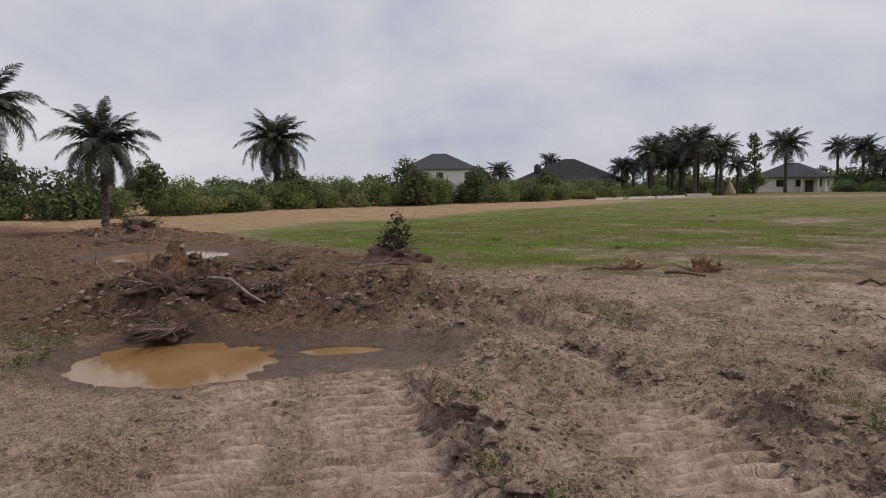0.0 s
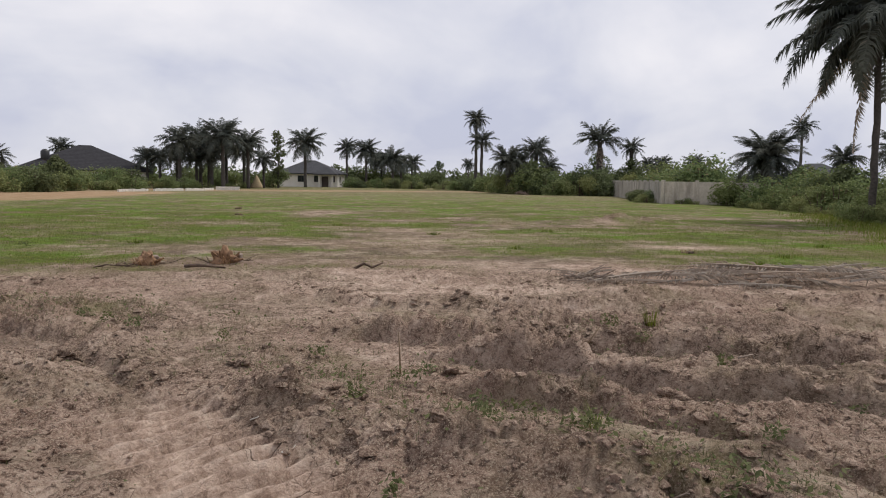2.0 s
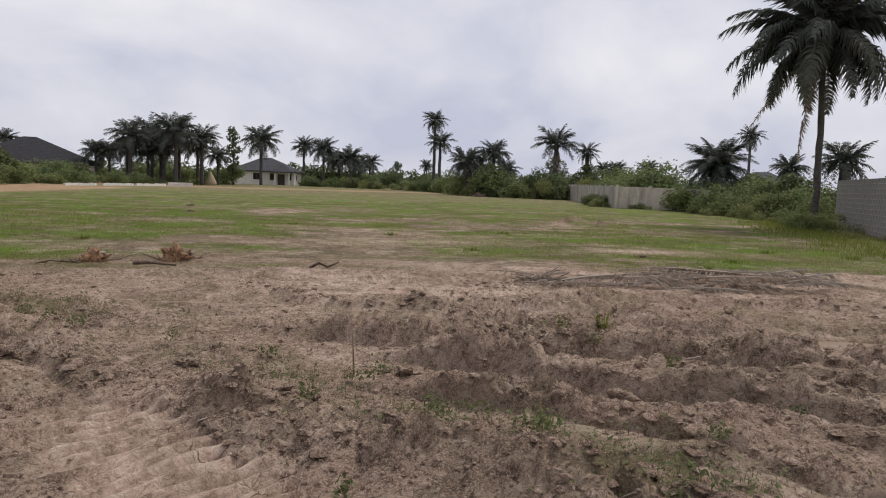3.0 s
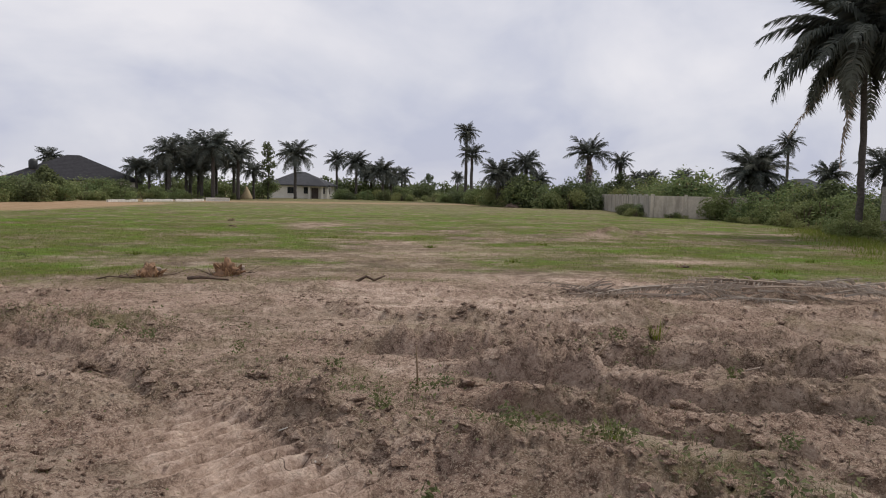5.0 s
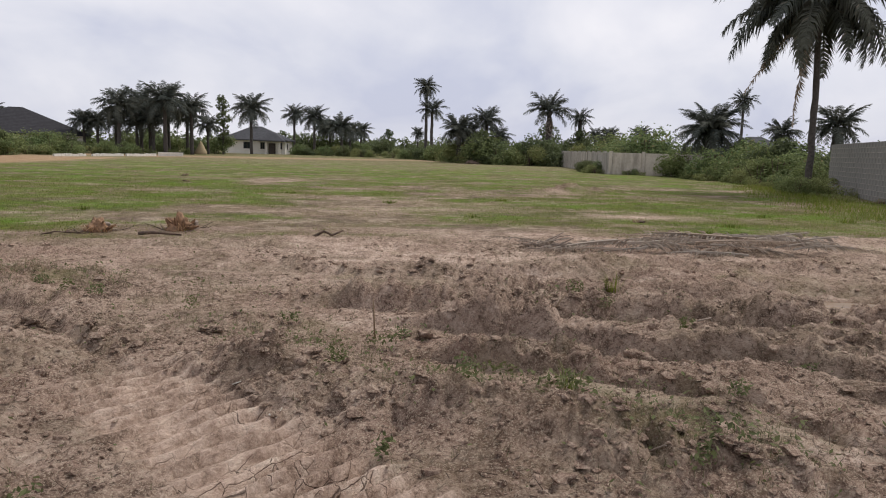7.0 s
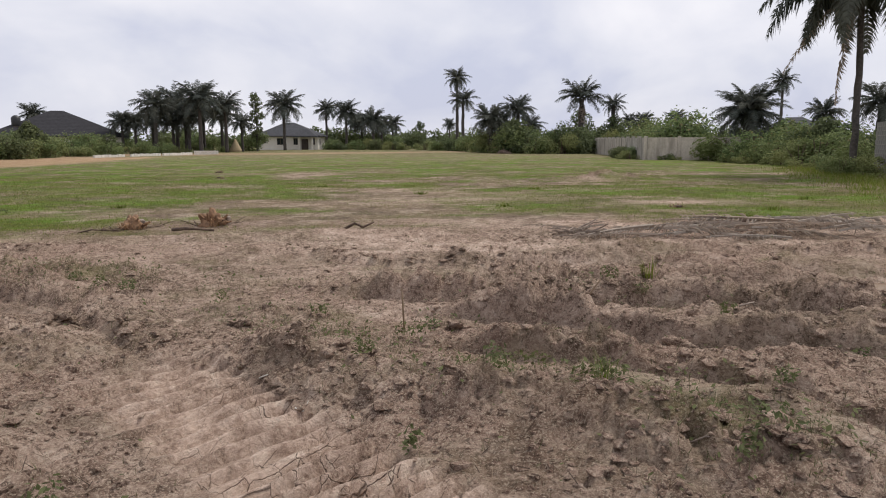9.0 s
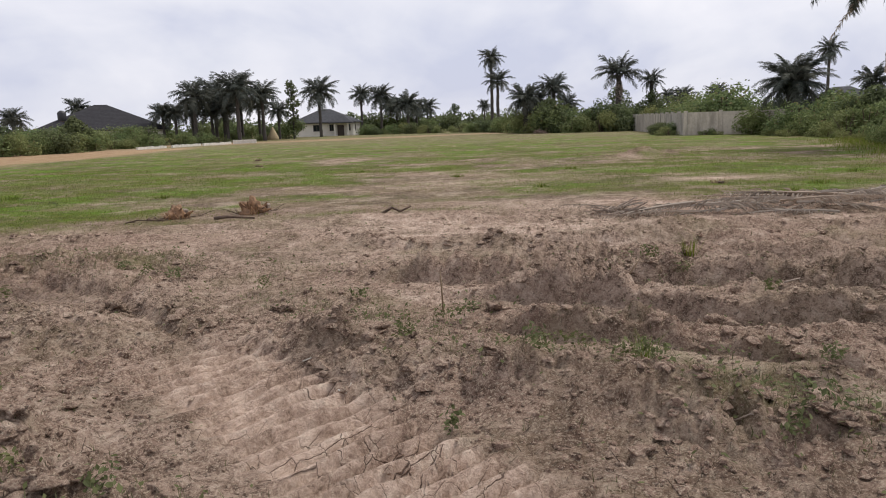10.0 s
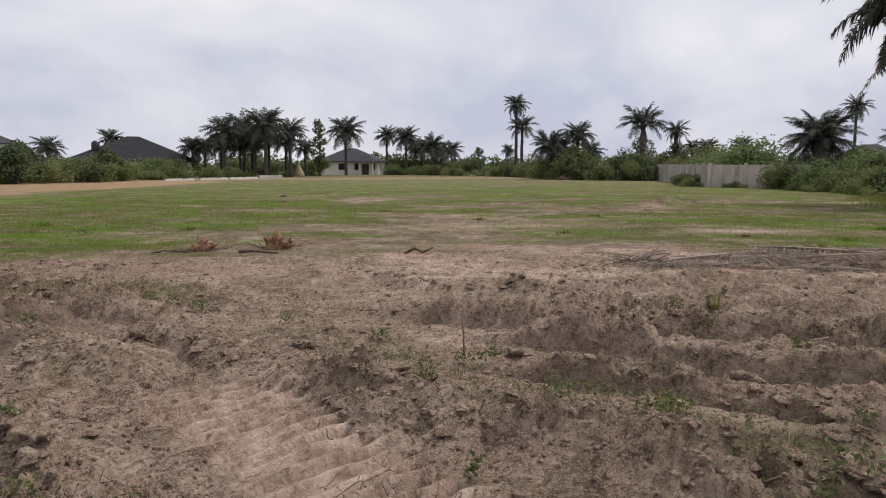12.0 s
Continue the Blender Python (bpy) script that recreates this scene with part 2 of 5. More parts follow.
M_WEED = leaf_material("weed_leaves", (0.060, 0.076, 0.032), (0.165, 0.185, 0.085))
M_SPROUT = leaf_material("wilted_grass", (0.060, 0.072, 0.030), (0.175, 0.190, 0.095), (0.24, 0.20, 0.13), 0.2)
M_SOIL = plain("loose_soil", (0.085, 0.056, 0.042), (0.215, 0.150, 0.115), 7.0, 0.97, 0.9, 0.05, kind="Object")
M_WALL = block_material("grey_rendered_block", (0.30, 0.275, 0.24), (0.50, 0.46, 0.40))
# warmer finish of the south wall, with its brighter light put into the colour
M_WALL_LIT = block_material("pale_sand_render_lit", (0.46, 0.40, 0.335), (0.62, 0.555, 0.475))
M_BLOCK = block_material("sandcrete_block", (0.235, 0.225, 0.205), (0.34, 0.325, 0.295))
M_CREAM = plain("cream_house_paint", (0.74, 0.69, 0.61), (0.82, 0.78, 0.71), 1.2, 0.8, 0.1)
M_WHITE = plain("white_house_paint", (0.72, 0.72, 0.70), (0.80, 0.80, 0.78), 1.2, 0.8, 0.1)
M_ROOF = shingle_material("charcoal_roof_sheet", (0.024, 0.023, 0.026), (0.042, 0.041, 0.045))
M_ROOF_GREY = shingle_material("grey_roof_sheet", (0.045, 0.046, 0.051), (0.080, 0.081, 0.087))
M_TRIM = plain("dark_window_trim", (0.05, 0.035, 0.03), (0.09, 0.065, 0.05), 3.0, 0.6, 0.1)
M_TANK = plain("black_plastic_tank", (0.012, 0.012, 0.013), (0.025, 0.025, 0.026), 3.0, 0.5, 0.05)
M_KERB = plain("whitewashed_block", (0.60, 0.57, 0.50), (0.78, 0.75, 0.68), 3.0, 0.9, 0.3)


def glass_material():
    g = Nodes("dark_window_glass")
    return g.done((0.025, 0.030, 0.035), 0.08, spec=0.6)


M_GLASS = glass_material()


# ---- building helpers ----
def mesh_from(name, verts, faces, material, smooth=False):
    me = bpy.data.meshes.new(name)
    me.from_pydata([tuple(v) for v in verts], [], faces)
    me.materials.append(material)
    if smooth:
        me.polygons.foreach_set("use_smooth", [True] * len(me.polygons))
    me.update()
    return me


def put(name, me, parent=None, m=None, label=""):
    ob = new(name, me)
    if parent is not None:
        ob.parent = parent
    if m is not None:
        ob.matrix_basis = m
    return tagged(ob, label)


def part(name, bm, material, parent, label=""):
    me = bpy.data.meshes.new(name)
    bm.to_mesh(me)
    bm.free()
    me.materials.append(material)
    return put(name, me, parent, None, label)


def thing(name, m, label, category, group=""):
    ob = new(name)
    ob.empty_display_size = 0.2
    ob.matrix_basis = m
    return tagged(ob, label, category, group)


def box(bm, lo, hi, bevel=0.0):
    lo, hi = Vector(lo), Vector(hi)
    made = bmesh.ops.create_cube(bm, size=1.0, matrix=Matrix.Translation((lo + hi) / 2) @ Matrix.Diagonal((*(hi - lo), 1)))
    if bevel:
        edges = list({e for v in made["verts"] for e in v.link_edges})
        bmesh.ops.bevel(bm, geom=edges, offset=bevel, segments=1, affect="EDGES")
    return bm


def tube(path, radii, sides=7, rough=0.0, rnd=random):
    """Verts and faces of a closed tube along a path, with uneven girth."""
    verts, faces = [], []
    pts = [Vector(p) for p in path]
    for i, p in enumerate(pts):
        ahead = (pts[min(i + 1, len(pts) - 1)] - pts[max(i - 1, 0)]).normalized()
        side = ahead.orthogonal().normalized()
        up = ahead.cross(side)
        for k in range(sides):
            a = 2 * math.pi * k / sides
            r = radii[i] * (1 + rough * rnd.uniform(-1, 1))
            verts.append(p + side * math.cos(a) * r + up * math.sin(a) * r)
    for i in range(len(pts) - 1):
        for k in range(sides):
            a, b = i * sides + k, i * sides + (k + 1) % sides
            faces.append((a, b, b + sides, a + sides))
    faces += [tuple(reversed(range(sides))), tuple(range(len(verts) - sides, len(verts)))]
    return verts, faces


def joined(pieces):
    verts, faces = [], []
    for v, f in pieces:
        base = len(verts)
        verts += v
        faces += [tuple(i + base for i in one) for one in f]
    return verts, faces


# ---- lie of the land ----
def lattice(ix, iy, seed):
    n = (ix.astype(np.int64) * 374761393 + iy.astype(np.int64) * 668265263 + seed * 974634777) & 0x7FFFFFFF
    n = ((n ^ (n >> 13)) * 1274126177) & 0x7FFFFFFF
    return ((n ^ (n >> 16)) & 0xFFFF) / 65535.0


def wave(x, y, seed=0):
    """Smooth value noise, 0 to 1, with a period of one metre."""
    x0, y0 = np.floor(x), np.floor(y)
    u, v = x - x0, y - y0
    u, v = u * u * (3 - 2 * u), v * v * (3 - 2 * v)
    a, b = lattice(x0, y0, seed), lattice(x0 + 1, y0, seed)
    c, d = lattice(x0, y0 + 1, seed), lattice(x0 + 1, y0 + 1, seed)
    return (a * (1 - u) + b * u) * (1 - v) + (c * (1 - u) + d * u) * v


def rolling(x, y, size, octaves, seed):
    total, weight, out = 0.0, 1.0, 0.0
    for k in range(octaves):
        out = out + weight * wave(x / size + 17.3 * k, y / size - 9.1 * k, seed + k)
        total, weight, size = total + weight, weight * 0.55, size * 0.48
    return out / total


def step(a, b, x):
    t = np.clip((x - a) / (b - a), 0, 1)
    return t * t * (3 - 2 * t)


def hump(x, y, cx, cy, rx, ry, turn=0.0):
    c, s = math.cos(radians(turn)), math.sin(radians(turn))
    u, v = ((x - cx) * c + (y - cy) * s) / rx, (-(x - cx) * s + (y - cy) * c) / ry
    return np.exp(-(u * u + v * v))


def strip(x, y, ax, ay, bx, by, half, soft=0.15):
    """How far a place lies in a strip from a to b, and its length along it."""
    lx, ly = bx - ax, by - ay
    size = math.hypot(lx, ly)
    along = ((x - ax) * lx + (y - ay) * ly) / size
    across = np.abs((x - ax) * ly - (y - ay) * lx) / size
    inside = (1 - step(half - soft, half + soft, across)) * step(-0.4, 0.2, along) * (1 - step(size - 0.2, size + 0.5, along))
    return inside, along


RIDGES = (
    (0.06, 0.24, ((-1.6, 9.3), (1.4, 8.5), (3.0, 8.5), (4.8, 7.7), (7.3, 7.3))),
    (0.05, 0.20, ((0.3, 7.9), (2.7, 7.6), (5.1, 7.0), (7.8, 6.6))),
    (0.085, 0.26, ((-0.6, 7.2), (0.8, 6.8), (2.4, 6.5), (4.1, 5.9), (6.2, 5.4))),
    (0.09, 0.20, ((0.1, 6.3), (1.5, 5.9), (2.4, 5.2), (3.3, 4.85), (4.6, 4.3))),
    (0.08, 0.20, ((0.2, 5.4), (1.0, 4.85), (1.7, 4.52), (2.3, 4.08), (2.75, 3.5), (3.1, 3.0))),
    (0.05, 0.20, ((2.4, 9.6), (4.9, 9.2), (8.3, 8.6))),
    (0.05, 0.24, ((-4.5, 7.7), (-3.2, 7.0), (-2.15, 5.85), (-1.5, 4.95), (-0.7, 4.5))),
    (0.07, 0.18, ((1.8, 5.6), (2.9, 5.45), (4.5, 5.1), (5.8, 4.8))),
    (0.07, 0.20, ((2.9, 4.5), (3.6, 4.0), (4.4, 3.7))),
)
RUTS = (((0.9, 5.85), (1.3, 5.5), (1.95, 5.0)), ((2.5, 5.0), (2.85, 4.6), (3.3, 4.4), (3.6, 4.0)), ((3.2, 5.7), (3.9, 5.4), (4.8, 5.1)), ((0.8, 7.6), (2.6, 7.35), (4.6, 6.7)))
PALE_LANE = ((1.45, 4.33), (2.05, 3.85), (2.45, 3.25), (2.75, 2.9))


def line_distance(x, y, points):
    """How far places lie from a bent line."""
    best = np.full_like(x, 1e9)
    for (ax, ay), (bx, by) in zip(points, points[1:]):
        lx, ly = bx - ax, by - ay
        f = np.clip(((x - ax) * lx + (y - ay) * ly) / (lx * lx + ly * ly), 0, 1)
        best = np.minimum(best, np.hypot(x - ax - f * lx, y - ay - f * ly))
    return best


TRACKS = ((0.57, 1.88, -1.6, 4.45, 0.44), (-1.5, 1.55, -4.1, 4.2, 0.40), (-2.5, 1.2, -4.6, 3.55, 0.28))


def billow(x, y, size, octaves, seed):
    """Rounded lumps with sharp creases between them, 0 to 1."""
    out, total, weight = 0.0, 0.0, 1.0
    for k in range(octaves):
        out = out + weight * np.abs(2 * wave(x / size + 5.7 * k, y / size + 3.1 * k, seed + k) - 1)
        total, weight, size = total + weight, weight * 0.55, size * 0.47
    return out / total


def lay(x, y):
    """Height and the kinds of ground at places, as arrays."""
    x, y = np.asarray(x, float), np.asarray(y, float)
    n1, n2 = rolling(x, y, 1.0, 5, 3), rolling(x, y, 6.0, 4, 11)
    wx, wy = x + 0.10 * (rolling(x, y, 0.5, 3, 5) - 0.5), y + 0.10 * (rolling(x, y, 0.5, 3, 6) - 0.5)
    edge = 12.2 + 3.2 * (rolling(x, y, 2.5, 4, 21) - 0.5) + 0.7 * np.clip((x + 5) / 10, -1, 1)
    tilled = 1 - step(-1.0, 1.0, y - edge)
    far_left = step(-7.5, -9.5, x) * step(9.0, 10.5, y)
    tilled = tilled * (1 - far_left) + far_left * (1 - step(11.5, 13.0, y + 0.35 * (x + 9) + 2.0 * (n2 - 0.5)))
    lumps, crumbs = billow(wx, wy, 0.40, 4, 31), billow(wx, wy, 0.19, 3, 37)
    # heaps of spoil beyond the pond
    spoil = 0.50 * hump(x, y, -8.0, 5.1, 1.2, 0.55, 30) + 0.24 * hump(x, y, -7.1, 4.5, 0.7, 0.22, 30) + 0.26 * hump(x, y, -7.0, 6.6, 1.5, 0.7, 35) + 0.16 * hump(x, y, -9.6, 6.9, 1.1, 0.6, 30)
    spoil = spoil + 0.10 * hump(x, y, -9.2, 11.2, 1.3, 0.6, 20) + 0.10 * hump(x, y, -11.3, 9.6, 0.9, 0.5, 45) + 0.10 * hump(x, y, -5.6, 5.9, 1.0, 0.5, 30)
    spoil = spoil + 0.34 * hump(x, y, -22.6, 13.2, 2.2, 0.8, 50) + 0.05 * hump(x, y, -13.5, 5.2, 2.6, 1.0, 20) + 0.14 * hump(x, y, -5.2, 7.4, 1.6, 0.6, 10)
    # ridges that the machine pushed up, with wet ruts and one pale strip between them
    gx, gy = x + 0.24 * (rolling(x, y, 0.7, 4, 55) - 0.5), y + 0.24 * (rolling(x, y, 0.7, 4, 56) - 0.5)
    ridges, crest = np.zeros_like(x), np.zeros_like(x)
    for k, (tall, half, points) in enumerate(RIDGES):
        body = 1 - step(0.62, 1.0, line_distance(gx, gy, points) / (half * (0.75 + 0.5 * wave(x * 1.1, y * 1.1, 57 + k))))
        broken = 0.30 + 1.3 * rolling(x + 9.0 * k, y, 0.6, 3, 58)
        body = body * step(0.0, 1.3, np.hypot(x - points[0][0], y - points[0][1]))
        ridges = np.maximum(ridges, 1.5 * tall * body * broken)
        crest = np.maximum(crest, body)
    trough = np.zeros_like(x)
    for points in RUTS:
        trough = np.maximum(trough, 1 - step(0.08, 0.24, line_distance(gx, gy, points)))
    # near foot of each ridge: dug in, and darkened below as its shading line
    for tall, half, points in RIDGES:
        foot = 1 - step(0.03, 0.15, line_distance(gx, gy + half + 0.07, points))
        trough = np.maximum(trough, min(0.9, max(0.0, 12 * (tall - 0.04))) * foot)
    lane = 1 - step(0.10, 0.21, line_distance(wx, wy, PALE_LANE))
    right = step(-0.2, 1.0, x + 0.15 * (y - 5) - 0.25) * step(3.9, 5.0, y + 0.33 * x) * (1 - step(8.5, 11.0, y))
    ruts = ridges * (0.75 + 0.9 * lumps) - 0.075 * trough * (1 - crest) + 0.03 * lane
    # low rows of turned earth further out
    v2 = y + 0.10 * x + 0.9 * (rolling(x * 0.35, y, 1.5, 3, 53) - 0.5)
    rows2 = np.abs((v2 / 0.85) % 1.0 - 0.5) * 2
    back = step(5.6, 7.0, y) * (1 - right)
    ruts = ruts + (rows2 ** 1.5 - 0.4) * 0.10 * back * step(0.40, 0.6, rolling(x * 0.5, y, 1.4, 3, 63))
    bank = 0.17 * hump(x, y, 0.68, 3.56, 1.4, 0.32, -32) + 0.07 * hump(x, y, -0.6, 4.75, 1.1, 0.40, -38) + 0.06 * hump(x, y, 1.7, 3.0, 0.7, 0.3, -30)
    bank = bank + 0.13 * hump(x, y, -2.35, 3.3, 1.4, 0.22, -42) + 0.10 * hump(x, y, -0.95, 2.2, 0.5, 0.25, -45) + 0.09 * hump(x, y, -3.6, 5.6, 1.5, 0.4, -25)
    rises = 0.14 * hump(x, y, -3.2, 7.6, 1.5, 0.4, -10) + 0.06 * hump(x, y, -0.5, 7.2, 0.7, 0.3, -10) + 0.16 * hump(x, y, 2.8, 4.2, 0.34, 0.24, -30) + 0.10 * hump(x, y, 2.3, 3.6, 0.3, 0.2, -30) + 0.08 * hump(x, y, -1.0, 6.0, 0.4, 0.25)
    press, bars = np.zeros_like(x), np.zeros_like(x)
    for ax, ay, bx, by, half in TRACKS:
        inside, along = strip(wx, wy, ax, ay, bx, by, half, 0.10)
        worn = step(0.30, 0.55, rolling(x, y, 0.7, 3, 67))
        tooth = ((along + 0.05 * (n1 - 0.5) + 0.03 * (rolling(x, y, 0.12, 2, 69) - 0.5)) / 0.15) % 1.0
        ridge = step(0.0, 0.16, tooth) * (1 - 0.75 * step(0.16, 0.80, tooth)) - 0.6 * step(0.80, 0.90, tooth) * (1 - step(0.94, 1.0, tooth))
        bars = bars + inside * ridge * 0.085 * (0.6 + 0.5 * worn)
        press = np.maximum(press, inside)
    swell = np.clip(bank * 6 + rises * 5 + spoil * 2 + np.clip(ruts, 0, 1) * 5, 0, 1) * (1 - 0.85 * lane) * (1 - 0.6 * trough)
    coarse = (0.35 + 0.65 * step(0.38, 0.62, rolling(x, y, 1.4, 3, 33))) * (0.45 + 1.0 * swell) * (1 - 0.35 * step(9, 13, y))
    rough = 0.08 * (n1 - 0.5) + coarse * (0.24 * (np.sqrt(lumps) - 0.45) + 0.20 * (np.sqrt(crumbs) - 0.5) + 0.07 * (np.sqrt(billow(wx, wy, 0.07, 2, 39)) - 0.5))
    z = tilled * ((rough + ruts + bank * (0.55 + 1.1 * np.sqrt(lumps)) + rises) * (1 - 0.88 * press) + 0.014 * press * crumbs + bars - 0.04 * press + spoil * (0.55 + 1.4 * lumps + 0.8 * crumbs))
    z = z + (1 - tilled) * (0.10 * (n2 - 0.5) + 0.05 * (n1 - 0.5) + 0.02 * crumbs + 0.5 * spoil)
    hole = np.maximum(hump(x, y, -6.0, 3.8, 1.2, 1.0, 25), 0.8 * hump(x, y, -5.0, 4.95, 0.6, 0.22, 35))
    hole = hole * (0.40 + 1.2 * rolling(x, y, 0.6, 4, 121))
    damp = np.maximum(hole, hump(x, y, -5.0, 4.5, 1.5, 0.80, 38))
    hole2 = hump(x, y, -16.4, 10.7, 2.0, 2.3, 57)
    flat = step(0.15, 0.5, damp)
    z = z * (1 - 0.5 * flat) - 0.04 * flat - 0.14 * step(0.30, 0.75, hole)
    z = z * (1 - 0.8 * step(0.1, 0.45, hole2)) - 0.16 * step(0.3, 0.7, hole2)
    for px, py, rx, ry, tilt in PUDDLES:
        near = hump(x, y, px, py, rx * 1.4, ry * 1.5, tilt)
        z = z * (1 - 0.9 * step(0.15, 0.5, near)) - 0.09 * step(0.2, 0.6, near)
    z = z - 0.10 * hump(x, y, -4.1, 6.75, 0.9, 0.30, -12)
    z = z + 0.35 * hump(x, y, 9.6, 28.3, 2.0, 0.8) * (0.4 + lumps)
    # what grows or lies on it
    road = (1 - step(0.0, 3.0, x + 24.0 - 0.02 * (y - 20) + 3.0 * (n2 - 0.5))) * step(13.0, 17.0, y + 0.10 * (x + 23)) * (1 - step(66, 80, y))
    far_road = step(60, 70, y) * (1 - step(4, 9, np.abs(y - 88 - 0.35 * (x + 18)) + 5 * (n2 - 0.5))) * (1 - step(5, 30, x))
    sand = np.clip(np.clip(road + 0.8 * far_road, 0, 1) * (0.75 + 0.25 * n1), 0, 1)
    meadow = (1 - tilled) * (1 - sand)
    lush = np.clip(step(-5.0, -7.5, x + 2.5 * (n2 - 0.5) - 0.05 * (y - 14)) + step(28, 40, y + 14 * (n2 - 0.5)) * 0.9, 0, 1)
    lush = np.maximum(lush, 0.95 * hump(x, y, 8.5, 20.5, 4.2, 1.3, 3))
    lush = np.maximum(lush, step(7.6, 9.5, x + 1.5 * (n2 - 0.5)) * (1 - step(17, 24, y)) * 0.85)
    lush = lush * (1 - 0.85 * hump(x, y, 9.6, 28.5, 4.5, 1.9)) * (1 - 0.7 * hump(x, y, -15, 26, 5, 1.0, 10)) * (1 - 0.75 * hump(x, y, 18, 27, 4, 3))
    lush = lush * (1 - 0.75 * hump(x, y, -1.5, 24, 7.5, 3.2, 3)) * (1 - 0.5 * hump(x, y, 3, 34, 12, 2.5, -4))
    patch = rolling(x, y * 1.6, 3.6, 5, 71)
    grass = meadow * np.clip(lush * (0.25 + 1.4 * patch) + (1 - lush) * step(0.34, 0.52, patch) * 0.9, 0, 1) * (1 - 0.5 * step(40, 85, y))
    bare = np.maximum(hump(x, y, 7.6, 17.0, 1.9, 0.8, 5), 0.8 * hump(x, y, 2.0, 18.5, 3.0, 1.0, 4))
    bare = np.maximum(bare, 0.55 * (1 - lush) * meadow * step(0.60, 0.70, rolling(x, y * 1.8, 2.2, 4, 73)))
    grass = grass * (1 - bare)
    grass = np.maximum(grass, meadow * 0.95 * hump(x, y, 8.5, 20.5, 4.0, 1.1, 3))
    straw = meadow * (0.75 + 0.25 * step(70, 100, y)) * (1 - 0.8 * bare)
    streak = step(0.48, 0.64, rolling(x * 0.45, y, 0.9, 5, 81))
    pale = np.clip(press * tilled + bare + 0.6 * streak * tilled * (1 - right * 0.4) + 0.7 * hump(x, y, 0.9, 9.7, 3.2, 1.0, 3) + 0.95 * lane + 0.45 * right * (1 - crest) * (1 - trough) * step(0.45, 0.6, rolling(x * 0.5, y, 0.9, 3, 83)), 0, 1)
    pale = pale * (1 - 0.5 * step(-2.6, -4.5, x) * tilled) * (1 - 0.8 * np.clip(spoil * 2.5, 0, 1)) * (1 - 0.6 * np.clip(bank * 8, 0, 1)) * (1 - 0.6 * tilled * step(0.02, 0.10, rough))
    # damp hollows and ruts, plus shade put into the colour at ridge feet
    wet_and_shade = np.clip(1.1 * step(0.14, 0.40, np.maximum(damp, 0.8 * hole2)) + 0.3 * trough * (1 - crest) * step(0.22, 0.42, rolling(x, y, 0.6, 3, 91)), 0, 1)
    wet_and_shade = np.maximum(wet_and_shade, 0.8 * hump(x, y, -4.1, 6.75, 0.9, 0.30, -12))
    for px, py, rx, ry, tilt in PUDDLES:
        wet_and_shade = np.maximum(wet_and_shade, step(0.1, 0.5, hump(x, y, px, py, rx, ry, tilt)))
    wet_and_shade = wet_and_shade * (1 - 0.9 * press)
    green_mud = tilled * 0.5 * step(0.58, 0.70, rolling(x, y, 0.8, 5, 101)) * step(0.46, 0.6, rolling(x, y, 3.0, 2, 103))
    green_mud = np.maximum(green_mud, tilled * 0.55 * step(0.3, 0.8, hump(x, y, -3.3, 7.6, 1.5, 0.45, -10)) * step(0.45, 0.6, n1))
    matted = 0.9 * hump(x, y, -3.3, 7.5, 1.6, 0.5, -8) + 0.6 * hump(x, y, 0.0, 5.6, 1.2, 0.5, -25) + 0.9 * hump(x, y, 1.2, 4.0, 1.0, 0.45, -25) + 0.9 * hump(x, y, 2.0, 3.1, 0.9, 0.4, -30) + 0.7 * hump(x, y, -2.3, 3.3, 1.2, 0.2, -42)
    matted = np.clip(matted, 0, 1) * step(0.42, 0.60, rolling(x, y, 0.5, 4, 131))
    grass = np.clip(grass + (green_mud * 0.30 + 0.32 * matted) * (1 - press), 0, 1)
    straw = np.clip(straw + tilled * 0.35 * step(0.5, 0.62, rolling(x, y, 0.7, 5, 111)) * (1 - press), 0, 1)
    crack = 0.9 * press * tilled * step(-1.6, -0.5, x) + 0.8 * lane + step(0.4, 1.0, x) * (1 - step(2.7, 3.1, y + 0.2 * x))
    turned = np.clip(step(-3.6, -6.5, x + 0.4 * (y - 6) * (y > 6) + 3.0 * (n2 - 0.5)) * step(2.6, 4.4, y - 0.25 * (x + 6)) * tilled + 1.5 * spoil + 0.12 * crest * right, 0, 1)
    turned = np.maximum(turned, (0.8 * hump(x, y, -3.1, 12.6, 0.9, 0.45) + 0.8 * hump(x, y, -4.6, 12.3, 0.8, 0.4)) * (0.4 + lumps))
    turned = np.maximum(turned, 1.1 * hump(x, y, 9.6, 28.4, 2.6, 0.9) * (0.5 + lumps))
    turned = np.maximum(np.clip(turned, 0, 1), 0.25 * tilled * np.clip(rises * 8, 0, 1)) * (1 - sand) * (1 - 0.5 * step(13, 15, y) * meadow)
    return z, (grass * (1 - 0.7 * turned * tilled), pale * (1 - 0.7 * turned), wet_and_shade), (sand, straw * (1 - 0.5 * turned), np.clip(crack, 0, 1), turned, press)


PUDDLES = ((3.45, 7.0, 0.30, 0.13, 0), (5.5, 6.85, 0.55, 0.12, -6), (3.5, 5.15, 0.42, 0.11, -18), (5.4, 5.55, 0.4, 0.10, -14))


def height(x, y):
    return float(lay(np.array([x]), np.array([y]))[0][0])


def spaced(start, stop, fine, growth):
    out = [0.0]
    while out[-1] < stop - start:
        out.append(out[-1] + fine + growth * out[-1])
    return start + np.array(out)


